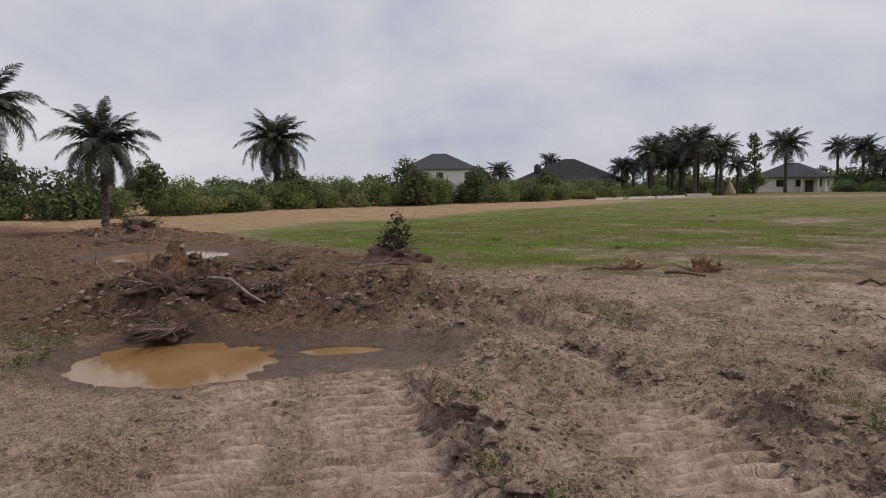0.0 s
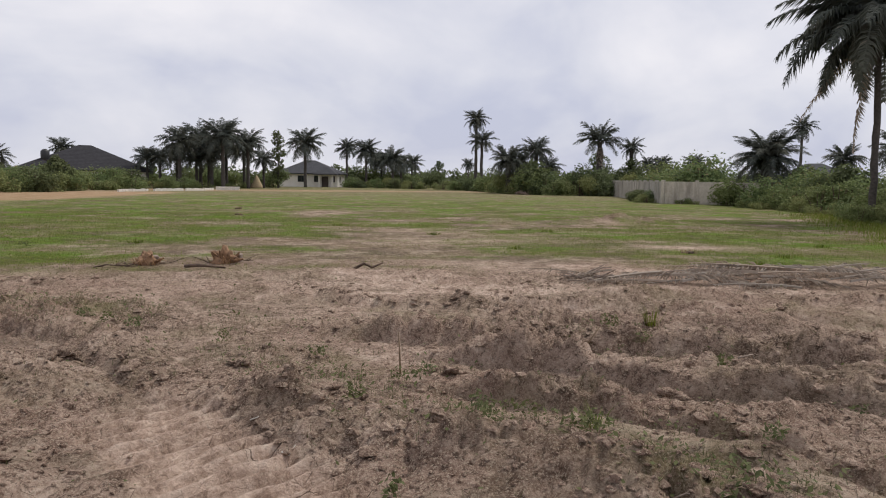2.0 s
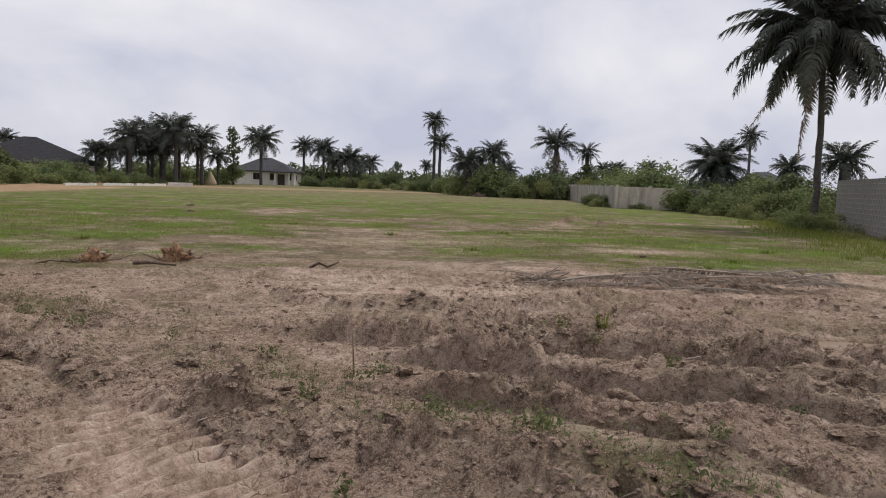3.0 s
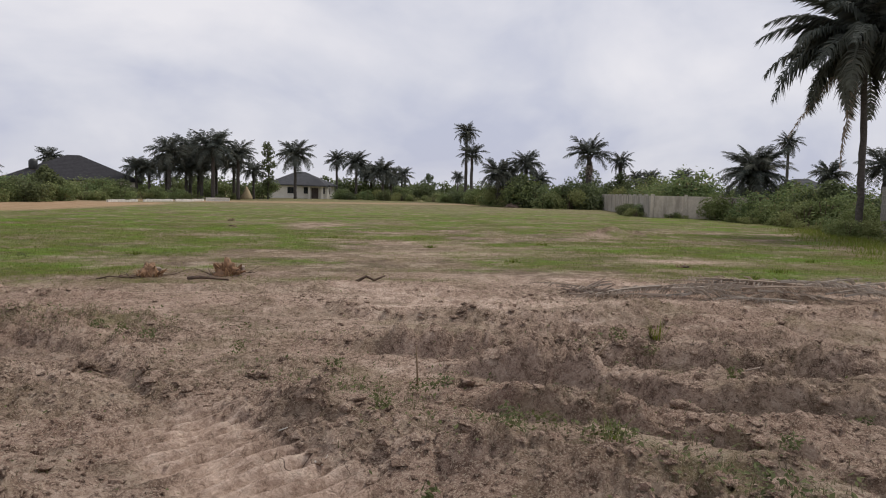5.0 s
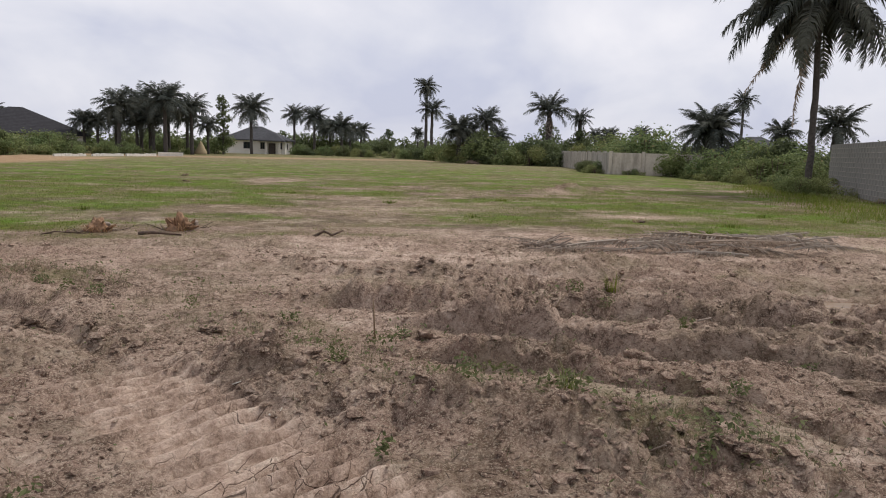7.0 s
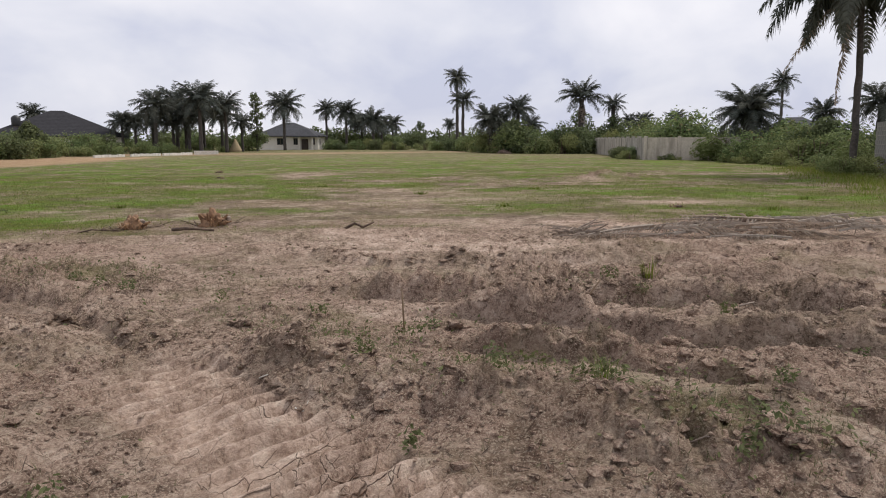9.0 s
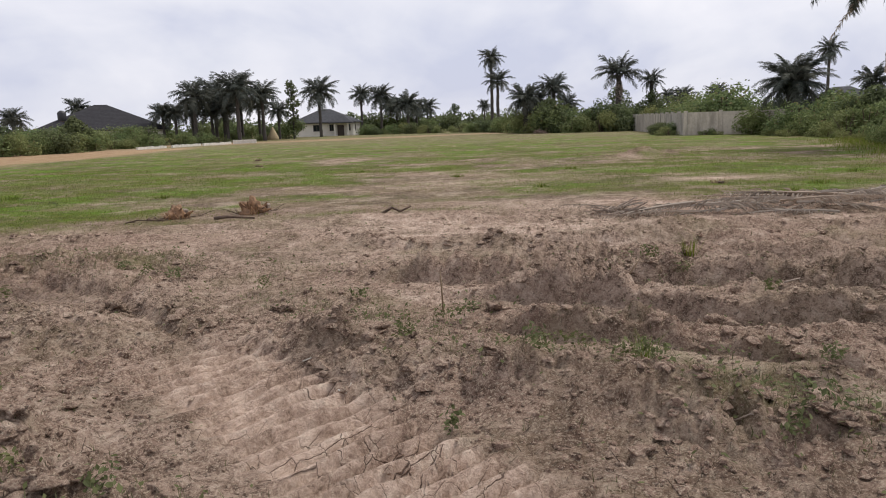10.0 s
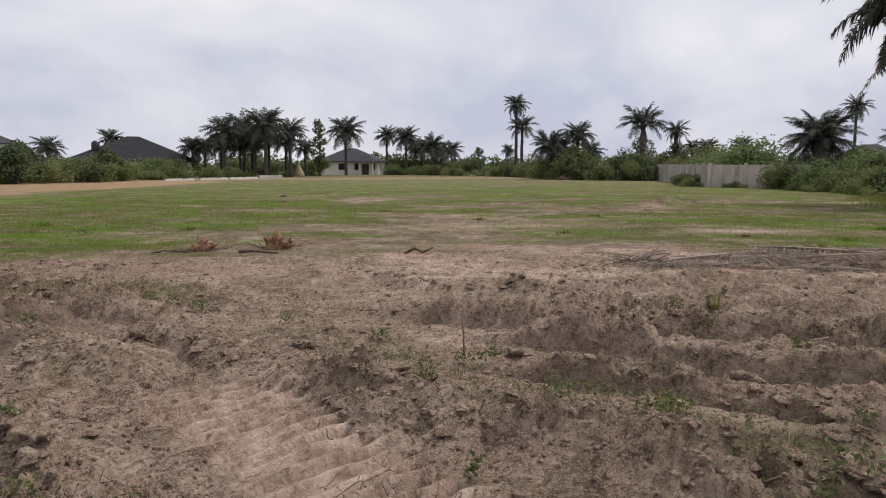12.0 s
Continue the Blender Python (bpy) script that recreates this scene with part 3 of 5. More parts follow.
def build_ground():
    xr = np.concatenate([np.arange(0.0, 3.0, 0.022), spaced(3.0, 800, 0.03, 0.016)])
    xl = -np.concatenate([np.arange(0.0, 3.4, 0.022), spaced(3.4, 800, 0.03, 0.015)])
    xs = np.concatenate([xl[:0:-1], xr]) - 0.6
    near = np.arange(1.4, 4.8, 0.02)
    ys = np.concatenate([1.4 - spaced(0.0, 400, 0.12, 0.12)[:0:-1], near, spaced(near[-1] + 0.02, 1500, 0.026, 0.0125)])
    gx, gy = np.meshgrid(xs, ys)
    z, zone, more = lay(gx.ravel(), gy.ravel())
    nx, ny = len(xs), len(ys)
    co = np.stack([gx.ravel(), gy.ravel(), z], 1).astype(np.float32)
    k = (np.arange(ny - 1)[:, None] * nx + np.arange(nx - 1)[None]).ravel()
    quads = np.stack([k, k + 1, k + nx + 1, k + nx], 1).astype(np.int32)
    me = bpy.data.meshes.new("ground")
    me.vertices.add(len(co))
    me.vertices.foreach_set("co", co.ravel())
    me.loops.add(quads.size)
    me.loops.foreach_set("vertex_index", quads.ravel())
    me.polygons.add(len(quads))
    me.polygons.foreach_set("loop_start", np.arange(len(quads), dtype=np.int32) * 4)
    me.polygons.foreach_set("use_smooth", np.ones(len(quads), dtype=bool))
    me.update(calc_edges=True)
    for name, three in (("zone", zone), ("zone_more", more[:3]), ("zone_soil", (more[3], more[4], more[4]))):
        layer = me.attributes.new(name, "FLOAT_COLOR", "POINT")
        rgba = np.stack([*three, np.ones_like(z)], 1).astype(np.float32)
        layer.data.foreach_set("color", rgba.ravel())
    me.materials.append(M_GROUND)
    tagged(new("ground", me), "bulldozed brown soil giving way to patchy green grass", "ground", kind="structure")


build_ground()


def water(name, cx, cy, rx, ry, turn, z, label, material=None):
    bm = bmesh.new()
    rnd = random.Random(name + str(cx))
    ring = []
    for k in range(40):
        a = 2 * math.pi * k / 40
        r = 1 + 0.05 * rnd.uniform(-1, 1)
        ring.append(bm.verts.new((rx * r * math.cos(a), ry * r * math.sin(a), 0)))
    bm.faces.new(ring)
    me = bpy.data.meshes.new(name)
    bm.to_mesh(me)
    bm.free()
    me.materials.append(material or M_WATER)
    ob = new(name, me)
    ob.matrix_basis = pose(cx, cy, z, 0, 0, turn)
    tagged(ob, label, "puddle", kind="structure")


water("water_pond", -6.0, 3.8, 1.95, 1.5, 25, -0.072, "orange-brown muddy rainwater in a dug hollow")
water("water_pool", -4.85, 5.1, 0.7, 0.32, 35, -0.064, "small pool of muddy rainwater")
water("water_far", -16.4, 10.7, 1.9, 2.2, 57, -0.105, "shallow muddy rainwater beyond the spoil")
for px, py, rx, ry, turn in PUDDLES:
    water("water_rut", px, py, rx * 1.25, ry * 1.35, turn, -0.035, "muddy rainwater lying in a wheel rut", M_RUT_WATER)


# ---- palms ----
def frond_mesh(name, seed, length=1.0, droop=0.55, pairs=34, wide=0.022, material=None, lean=0.9, leaf=0.225, rib_size=0.016):
    """One feather-leaf of unit length: a bent midrib with leaflets to both sides, along +x and falling."""
    rnd = random.Random(seed)
    rib = []
    n = 12
    x = z = 0.0
    angle = 0.0
    for i in range(n + 1):
        rib.append(Vector((x, 0, z)))
        angle = -droop * (i / n) ** 1.3 * 1.6
        x += length / n * math.cos(angle)
        z += length / n * math.sin(angle)
    verts, faces = tube(rib, [rib_size * (1 - 0.85 * i / n) for i in range(n + 1)], 4)
    for k in range(pairs):
        f = 0.14 + 0.86 * (k + 0.5 * rnd.random()) / pairs
        j = min(int(f * n), n - 1)
        at = rib[j].lerp(rib[j + 1], f * n - j)
        ahead = (rib[j + 1] - rib[j]).normalized()
        up = Vector((-ahead.z, 0, ahead.x))
        size = leaf * math.sin(math.pi * min(1, (0.16 + 0.80 * f))) ** 0.7 * rnd.uniform(0.85, 1.1)
        for side in (-1, 1):
            out = (ahead * rnd.uniform(0.45, 0.75) + Vector((0, side, 0)) * 0.85 + up * rnd.uniform(-0.45, 0.35)).normalized()
            mid = at + out * size * 0.5
            tip = at + out * size + Vector((0, 0, -lean * size * rnd.uniform(0.15, 0.6)))
            w = ahead * wide * rnd.uniform(0.8, 1.25)
            b = len(verts)
            verts += [at - w * 0.4, at + w * 0.4, mid + w * 0.6, tip, mid - w * 0.6]
            faces.append((b, b + 1, b + 2, b + 3, b + 4))
    return mesh_from(name, verts, faces, material or M_FROND)


FINE = [frond_mesh("frond", s, 1.0, d, 58, 0.0125, None, 1.1, 0.19) for s, d in ((1, 0.55), (2, 0.85), (3, 1.1))]
BROAD = [frond_mesh("frond", s, 1.0, d, 64, 0.015, None, 1.7, 0.165) for s, d in ((11, 0.5), (12, 0.7), (13, 0.8))]
COARSE = [frond_mesh("frond", s, 1.0, d, 30, 0.021, None, 1.0, 0.23) for s, d in ((4, 0.45), (5, 0.7), (6, 0.95))]
DEAD = [frond_mesh("dead_frond", s, 1.0, d, 26, 0.012, M_FROND_DRY, 1.4) for s, d in ((7, 0.5), (8, 0.2))]


def palm(x, y, crown, reach, label, seed, fronds=34, fine=False, girth=0.2, skirt=0, lean=0.0, spread=1.0, broad=False, group="oil palms"):
    """An oil palm: a rough stem with old leaf bases and a round head of feather-leaves; crown: height of its heart."""
    rnd = random.Random(seed)
    z0 = height(x, y)
    tree = thing("oil_palm", pose(x, y, z0 - 0.05, 0, 0, rnd.uniform(0, 360)), label, "palm tree", group)
    tree.rotation_euler = (0, 0, 0)
    n = 14
    path, radii = [], []
    for i in range(n + 1):
        f = i / n
        path.append((lean * f * f * crown + 0.03 * rnd.uniform(-1, 1), 0.03 * rnd.uniform(-1, 1), f * crown))
        radii.append(girth * (1.25 - 0.35 * f) * (1.0 if i % 2 else 1.13) * (1.5 if f > 0.93 else 1))
    v, f = tube(path, radii, 9, 0.06, rnd)
    put("trunk", mesh_from("trunk", v, f, M_TRUNK, True), tree)
    top = Vector(path[-1])
    meshes = BROAD if broad else FINE if fine else COARSE
    for k in range(fronds):
        share = (k + 0.5) / fronds
        rise = 78 - 106 * spread * share + rnd.uniform(-9, 9)
        kind = 0 if rise > 45 else (1 if rise > 5 else 2)
        size = reach * rnd.uniform(0.86, 1.12) * (0.85 if rise > 60 else 1.0)
        m = Matrix.Translation(top + Vector((0, 0, 0.1))) @ pose(0, 0, 0, 0, 0, k * 137.5 + rnd.uniform(-14, 14)) @ pose(0, 0, 0, rnd.uniform(-18, 18), -rise, 0) @ Matrix.Scale(size, 4)
        put("frond", meshes[kind], tree, m)
    for k in range(skirt):
        m = Matrix.Translation(top - Vector((0, 0, 0.15))) @ pose(0, 0, 0, 0, 0, k * 137.5 + 40) @ pose(0, 0, 0, 0, 72 + rnd.uniform(-8, 12), 0) @ Matrix.Scale(reach * rnd.uniform(0.75, 1.0), 4)
        put("dead_frond", DEAD[0], tree, m, "withered brown frond hanging down")
    return tree


TALL = "tall oil palm with a slim dark stem and round head"
FAR = "dark green oil palm standing in a distant grove"
big_palm = palm(22.35, 30.75, 9.3, 4.6, "large oil palm with dark stem, dead fronds hanging below", 1, 54, True, 0.13, 0, -0.04, 1.08, True)
HANGING = frond_mesh("dead_frond", 9, 1.0, 0.10, 60, 0.009, M_FROND_DRY, 0.5, 0.12, 0.005)
for turn, pitch, size in ((146, 52, 5.3), (150, 80, 6.0)):
    put("dead_frond", HANGING, big_palm, Matrix.Translation((-0.35, 0, 9.2)) @ pose(0, 0, 0, 0, 0, turn) @ pose(0, 0, 0, 0, pitch, 0) @ Matrix.Scale(size, 4), "withered pale frond hanging down")
palm(-48.2, 19.7, 7.1, 3.7, "oil palm at the edge of the scrub, arching fronds", 2, 44, True, 0.22, 2)
palm(-26.1, 14.6, 3.45, 2.2, "oil palm with feathery drooping fronds before the scrub", 3, 40, True, 0.11, 2, spread=1.15)
palm(-45.4, 41.2, 5.7, 3.6, "stout oil palm with a full head above the bushes", 4, 46, True, 0.28, 0, spread=1.1)
for i, (x, y, z, r, g) in enumerate((
    (-35.0, 98.8, 4.0, 2.3, 0.2), (-29.5, 95.4, 6.1, 3.1, 0.24), (-29.1, 103.8, 6.9, 3.2, 0.24), (-23.6, 94.9, 6.8, 3.4, 0.26), (-21.3, 99.6, 6.3, 2.8, 0.24), (-27.0, 100.5, 5.6, 2.8, 0.22), (-31.6, 101.0, 4.6, 2.5, 0.22), (-25.4, 104.0, 6.4, 3.0, 0.22),
    (-25.8, 97.5, 4.6, 2.6, 0.22), (-22.6, 103.0, 5.2, 2.6, 0.22), (-28.2, 98.6, 4.2, 2.4, 0.22), (-5.0, 150.0, 5.6, 2.8, 0.22), (0.6, 138.0, 4.6, 2.6, 0.22), (16.2, 92.0, 3.6, 2.4, 0.26), (20.5, 93.0, 3.4, 2.2, 0.26),
    (-20.7, 107.8, 4.2, 2.1, 0.18), (-16.1, 120.8, 7.4, 3.6, 0.26), (-10.3, 139.4, 7.6, 2.6, 0.24), (-6.2, 134.7, 7.0, 3.0, 0.24), (-1.0, 129.8, 5.3, 3.0, 0.24), (2.9, 144.8, 4.9, 2.6, 0.22), (-3.4, 141.0, 5.0, 2.8, 0.22),
    (15.2, 149.1, 5.0, 1.8, 0.16), (44.4, 100.5, 4.6, 1.9, 0.18), (45.0, 121.8, 5.0, 1.9, 0.18), (47.5, 70.5, 4.4, 2.2, 0.2), (-44.0, 78.3, 3.4, 1.9, 0.2), (-51.0, 108.4, 5.5, 2.2, 0.2), (36.0, 92.0, 3.9, 1.9, 0.2), (-33.0, 98.0, 4.0, 2.0, 0.2))):
    palm(x, y, z, r * 1.12, FAR, 20 + i, 34, False, g * 0.85)
palm(12.9, 114.1, 11.6, 2.5, TALL, 60, 30, False, 0.22, spread=1.1)
palm(13.5, 111.1, 7.8, 2.8, TALL, 61, 26, False, 0.22, spread=0.9)
palm(46.5, 76.9, 8.3, 2.0, TALL, 62, 26, False, 0.14, spread=1.15)
palm(14.3, 88.7, 4.2, 3.1, "bushy low oil palm rising out of the scrub", 63, 36, False, 0.3)
palm(18.2, 90.0, 5.5, 2.7, "oil palm with fine spreading fronds above scrub", 64, 32, False, 0.24)
palm(25.8, 87.0, 6.9, 3.5, "oil palm with arching fronds and a withered skirt", 65, 22, False, 0.3, 9, spread=0.75)
palm(30.9, 89.7, 6.2, 2.0, "oil palm with climbers on its stem", 66, 26, False, 0.26)
palm(29.0, 52.4, 3.6, 3.3, "large bushy oil palm with upright fronds", 67, 54, True, 0.36, spread=0.95)
palm(33.5, 43.7, 3.9, 2.3, "oil palm behind the block wall", 68, 32, False, 0.24)


# ---- scrub ----
def leaf_cloud(name, seed, count, blobs, size, material, upright=0.35):
    """Many single leaves spread through a few uneven lobes; outline ragged, with gaps."""
    rnd = np.random.RandomState(seed)
    lobes = np.array(blobs, float)
    pick = rnd.choice(len(lobes), count, p=lobes[:, 3] ** 2 / (lobes[:, 3] ** 2).sum())
    way = rnd.normal(size=(count, 3))
    way /= np.linalg.norm(way, axis=1)[:, None]
    reach = lobes[pick, 3] * (rnd.uniform(0.35, 1.0, count) ** 0.5) * (0.82 + 0.36 * rnd.rand(count))
    at = lobes[pick, :3] + way * reach[:, None] * np.array([1, 1, 0.85])
    at[:, 2] = np.maximum(at[:, 2], 0.05 + 0.1 * rnd.rand(count))
    face = way * 0.7 + rnd.normal(size=(count, 3)) * 0.6 + np.array([0, 0, upright])
    face /= np.linalg.norm(face, axis=1)[:, None]
    side = np.cross(face, rnd.normal(size=(count, 3)))
    side /= np.linalg.norm(side, axis=1)[:, None]
    tip = np.cross(face, side)
    s = size * rnd.uniform(0.6, 1.35, count)[:, None]
    quad = np.stack([at - tip * s * 0.5, at + side * s * 0.27, at + tip * s * 0.6 - face * s * 0.12, at - side * s * 0.27], 1)
    faces = np.arange(count * 4).reshape(-1, 4).tolist()
    return mesh_from(name, quad.reshape(-1, 3).tolist(), faces, material)


def bush_lobes(seed, w, h, n):
    rnd = random.Random(seed)
    out = []
    for _ in range(n):
        r = rnd.uniform(0.28, 0.48) * h
        out.append((rnd.uniform(-w, w), rnd.uniform(-w, w) * 0.8, rnd.uniform(0.15, 0.8) * h, r))
    return out


def stems(name, seed, w, h):
    rnd = random.Random(seed)
    pieces = []
    for _ in range(7):
        a, lean = rnd.uniform(0, 6.28), rnd.uniform(0.1, 0.7) * w
        p = [(0.2 * w * math.cos(a), 0.2 * w * math.sin(a), -0.05), (lean * 0.5 * math.cos(a), lean * 0.5 * math.sin(a), h * 0.4), (lean * math.cos(a), lean * math.sin(a), h * 0.85)]
        pieces.append(tube(p, [0.035, 0.025, 0.01], 5))
    v, f = joined(pieces)
    return mesh_from(name, v, f, M_ROOT)


BUSH_KINDS = []
for k, (w, h, n, count, size, mat) in enumerate(((1.1, 2.0, 9, 2000, 0.17, M_LEAF), (1.3, 1.7, 10, 2000, 0.15, M_LEAF_OLIVE), (0.9, 2.5, 10, 2000, 0.19, M_LEAF), (1.4, 1.2, 9, 1600, 0.15, M_LEAF_OLIVE), (1.2, 2.2, 9, 1900, 0.22, M_LEAF_DARK), (1.0, 1.5, 8, 1500, 0.14, M_LEAF))):
    BUSH_KINDS.append((leaf_cloud("foliage", 200 + k, count, bush_lobes(300 + k, w, h, n), size, mat), stems("undergrowth", 400 + k, w, h)))
BUSH_LABELS = ("dense green bush in the wild scrub", "olive-green scrub bush with small leaves", "tall leafy green shrub in the scrub", "low spreading olive-green bush", "dark broad-leaved bush in the scrub", "small bright green bush")


def bush(x, y, kind, size, seed, group):
    rnd = random.Random(seed)
    m = pose(x, y, height(x, y) - 0.05, 0, 0, rnd.uniform(0, 360)) @ Matrix.Diagonal((size * rnd.uniform(1.05, 1.45), size * 1.15, size * rnd.uniform(0.85, 1.15), 1))
    top = thing("bush", m, BUSH_LABELS[kind], "bush", group)
    put("foliage", BUSH_KINDS[kind][0], top)
    tagged(put("undergrowth", BUSH_KINDS[kind][1], top), kind="stuff")


def hedge(points, every, depth, kinds, sizes, seed, group):
    rnd = random.Random(seed)
    for (ax, ay, sa), (bx, by, sb) in zip(points, points[1:]):
        length = math.hypot(bx - ax, by - ay)
        for i in range(max(1, int(length / every))):
            f = (i + rnd.random()) * every / length
            for row in range(depth):
                nx, ny = -(by - ay) / length, (bx - ax) / length
                off = row * 1.7 + rnd.uniform(-0.5, 0.5)
                tall = (sa + (sb - sa) * f) * rnd.uniform(*sizes) * (1 + 0.06 * row)
                bush(ax + (bx - ax) * f + nx * off, ay + (by - ay) * f + ny * off, rnd.choice(kinds), tall, rnd.random(), group)


# along the sandy track: from the near end to the far houses
hedge(((-52.0, 4.0, 1.0), (-49.5, 9.0, 1.1), (-44.5, 18.7, 1.0), (-40.0, 26.2, 0.95), (-42.0, 38.0, 1.0), (-38.5, 48.6, 1.0), (-34.5, 62.3, 1.0), (-31.0, 72, 0.95)), 1.75, 2, (0, 1, 2, 1, 5, 0, 4, 3), (0.45, 1.35), 5, "scrub along the sandy track")
hedge(((-31.0, 73, 0.9), (-29.0, 84.0, 0.8), (-24.0, 96, 0.6), (-20, 108, 0.6)), 2.3, 2, (0, 1, 3, 5), (0.7, 1.2), 6, "scrub along the sandy track")
hedge(((-9.5, 126, 0.8), (-2, 121, 0.8), (6, 118, 0.8), (15, 108, 0.9)), 2.8, 2, (0, 1, 4), (0.7, 1.2), 7, "scrub at the far end of the field")
hedge(((24.5, 88, 1.2), (17.5, 89, 1.0), (13.6, 110, 0.9)), 2.3, 2, (0, 1, 4, 2), (0.8, 1.4), 8, "scrub behind the concrete wall")
hedge(((24.4, 84.5, 1.2), (20.5, 84.5, 1.25), (16.5, 87, 1.1)), 1.3, 2, (0, 2, 1, 4), (0.8, 1.35), 14, "scrub beside the concrete wall")
hedge(((-38.5, 66, 1.0), (-35.0, 80, 1.0), (-31.5, 91, 0.9)), 2.1, 2, (0, 2, 4), (0.8, 1.15), 15, "scrub before the dark-roofed house")
hedge(((25.2, 48.5, 0.4), (24.8, 42.0, 0.45), (24.4, 37.0, 0.42), (22.8, 31.5, 0.36)), 1.3, 1, (3, 1, 5), (0.6, 1.2), 16, "low growth at the foot of the scrub")
hedge(((-19.0, 113, 1.3), (-40.0, 110, 1.3)), 2.6, 1, (4, 0, 2), (0.8, 1.2), 17, "undergrowth below the palm grove")
hedge(((8.0, 140, 1.6), (-14.0, 142, 1.6)), 3.0, 1, (4, 0, 2), (0.8, 1.2), 18, "undergrowth below the palm grove")
# beyond and before the concrete wall
hedge(((31.0, 86, 1.4), (28.8, 72, 1.4), (26.2, 60, 1.25)), 2.0, 2, (0, 2, 4, 1), (0.8, 1.3), 9, "scrub behind the concrete wall")
hedge(((24.3, 60, 1.25), (33.0, 56, 1.25)), 1.9, 2, (0, 1, 2), (0.8, 1.2), 10, "scrub behind the concrete wall")
hedge(((26.6, 48.0, 0.85), (26.2, 42.0, 0.95), (26.4, 36.0, 0.85), (25.2, 32.5, 0.7)), 1.6, 2, (0, 1, 5, 2), (0.7, 1.15), 11, "scrub before the concrete wall")
hedge(((25.4, 52.0, 0.85), (31.0, 49.2, 0.95)), 1.2, 2, (0, 1, 5, 2), (0.75, 1.15), 19, "scrub before the concrete wall")
hedge(((21.9, 53.6, 0.3), (25.0, 52.3, 0.5)), 0.9, 1, (3, 1, 5), (0.6, 1.1), 20, "weeds at the foot of the wall")
hedge(((21.0, 56.0, 0.5), (21.9, 62.0, 0.45)), 0.9, 1, (0, 1, 4), (0.6, 1.1), 21, "weeds at the foot of the wall")
hedge(((29.5, 50.0, 1.0), (29.5, 40.0, 1.0), (29.0, 34.0, 0.9)), 1.9, 2, (0, 2, 4, 1), (0.8, 1.2), 12, "scrub before the concrete wall")
hedge(((20.6, 30.6, 0.55), (23.6, 28.9, 0.6)), 0.9, 2, (3, 1, 5, 0), (0.7, 1.1), 22, "shrubs round the foot of the palm")
hedge(((24.2, 35.5, 0.4), (22.3, 30.0, 0.34), (19.6, 24.5, 0.3)), 1.4, 2, (3, 1, 5), (0.6, 1.0), 13, "weeds before the block wall")


def leafy_tree(x, y, tall, wide, label, seed, narrow=False):
    rnd = random.Random(seed)
    tree = thing("tree", pose(x, y, height(x, y) - 0.05), label, "tree")
    pieces = [tube([(0, 0, 0), (0.05, 0, tall * 0.4), (0, 0.05, tall * 0.9)], [0.16, 0.12, 0.04], 7)]
    lobes = []
    for k in range(16):
        f = 0.25 + 0.72 * k / 15
        a = k * 2.4
        r = wide * (0.55 if narrow else math.sin(math.pi * f)) * rnd.uniform(0.5, 1.0)
        end = (r * math.cos(a), r * math.sin(a), tall * f)
        pieces.append(tube([(0, 0, tall * f * 0.8), end], [0.05, 0.015], 5))
        lobes.append((*end, wide * rnd.uniform(0.30, 0.5)))
    v, f = joined(pieces)
    put("trunk", mesh_from("trunk", v, f, M_TRUNK), tree)
    put("crown", leaf_cloud("crown", seed, 1400, lobes, 0.34, M_LEAF_DARK), tree)


leafy_tree(-18.9, 110.2, 8.7, 1.5, "tall slim broadleaf tree with dark foliage", 501, True)
leafy_tree(8.8, 149.6, 5.6, 1.6, "distant broadleaf tree with a ragged crown", 502)
leafy_tree(30.9, 89.0, 4.6, 1.7, "broadleaf tree wrapped in climbers", 503)
leafy_tree(26.5, 90.0, 5.0, 2.6, "broad dark tree in the scrub", 504)
leafy_tree(17.0, 86.0, 4.0, 2.0, "broad dark tree in the scrub", 505)


for i, (x, y, tall, wide) in enumerate(((-46.5, 20.0, 3.4, 1.8), (-43.0, 27.5, 3.3, 1.7), (-43.5, 41.0, 3.1, 1.6), (-39.5, 52.0, 3.9, 2.2), (-37.5, 62.0, 3.4, 1.8), (-35.0, 57.0, 2.9, 1.5), (-47.0, 12.0, 3.2, 1.9), (-33.5, 70.0, 3.2, 1.5), (-36.5, 49.5, 3.0, 1.6), (29.0, 64.0, 3.0, 1.9), (32.0, 52.0, 2.9, 1.8), (30.0, 44.0, 2.8, 1.7))):
    leafy_tree(x, y, tall, wide, "small broadleaf tree standing above the scrub", 520 + i)


def far_woods():
    rnd = random.Random(77)
    pieces, at = [], []
    for k in range(330):
        a = radians(-62 + 122 * k / 330 + rnd.uniform(-0.4, 0.4))
        d = rnd.uniform(165, 260)
        h = rnd.uniform(2.0, 5.2) * (d / 190)
        x, y = d * math.sin(a), d * math.cos(a)
        for _ in range(3):
            at.append((x + rnd.uniform(-3, 3), y + rnd.uniform(-3, 3), rnd.uniform(0.2, 0.75) * h, h * rnd.uniform(0.3, 0.5)))
    me = leaf_cloud("far_woods", 78, 30000, at, 1.15, M_LEAF_DARK)
    tagged(new("far_woods", me), "dark line of distant woods and palms", "woods", kind="stuff")


far_woods()


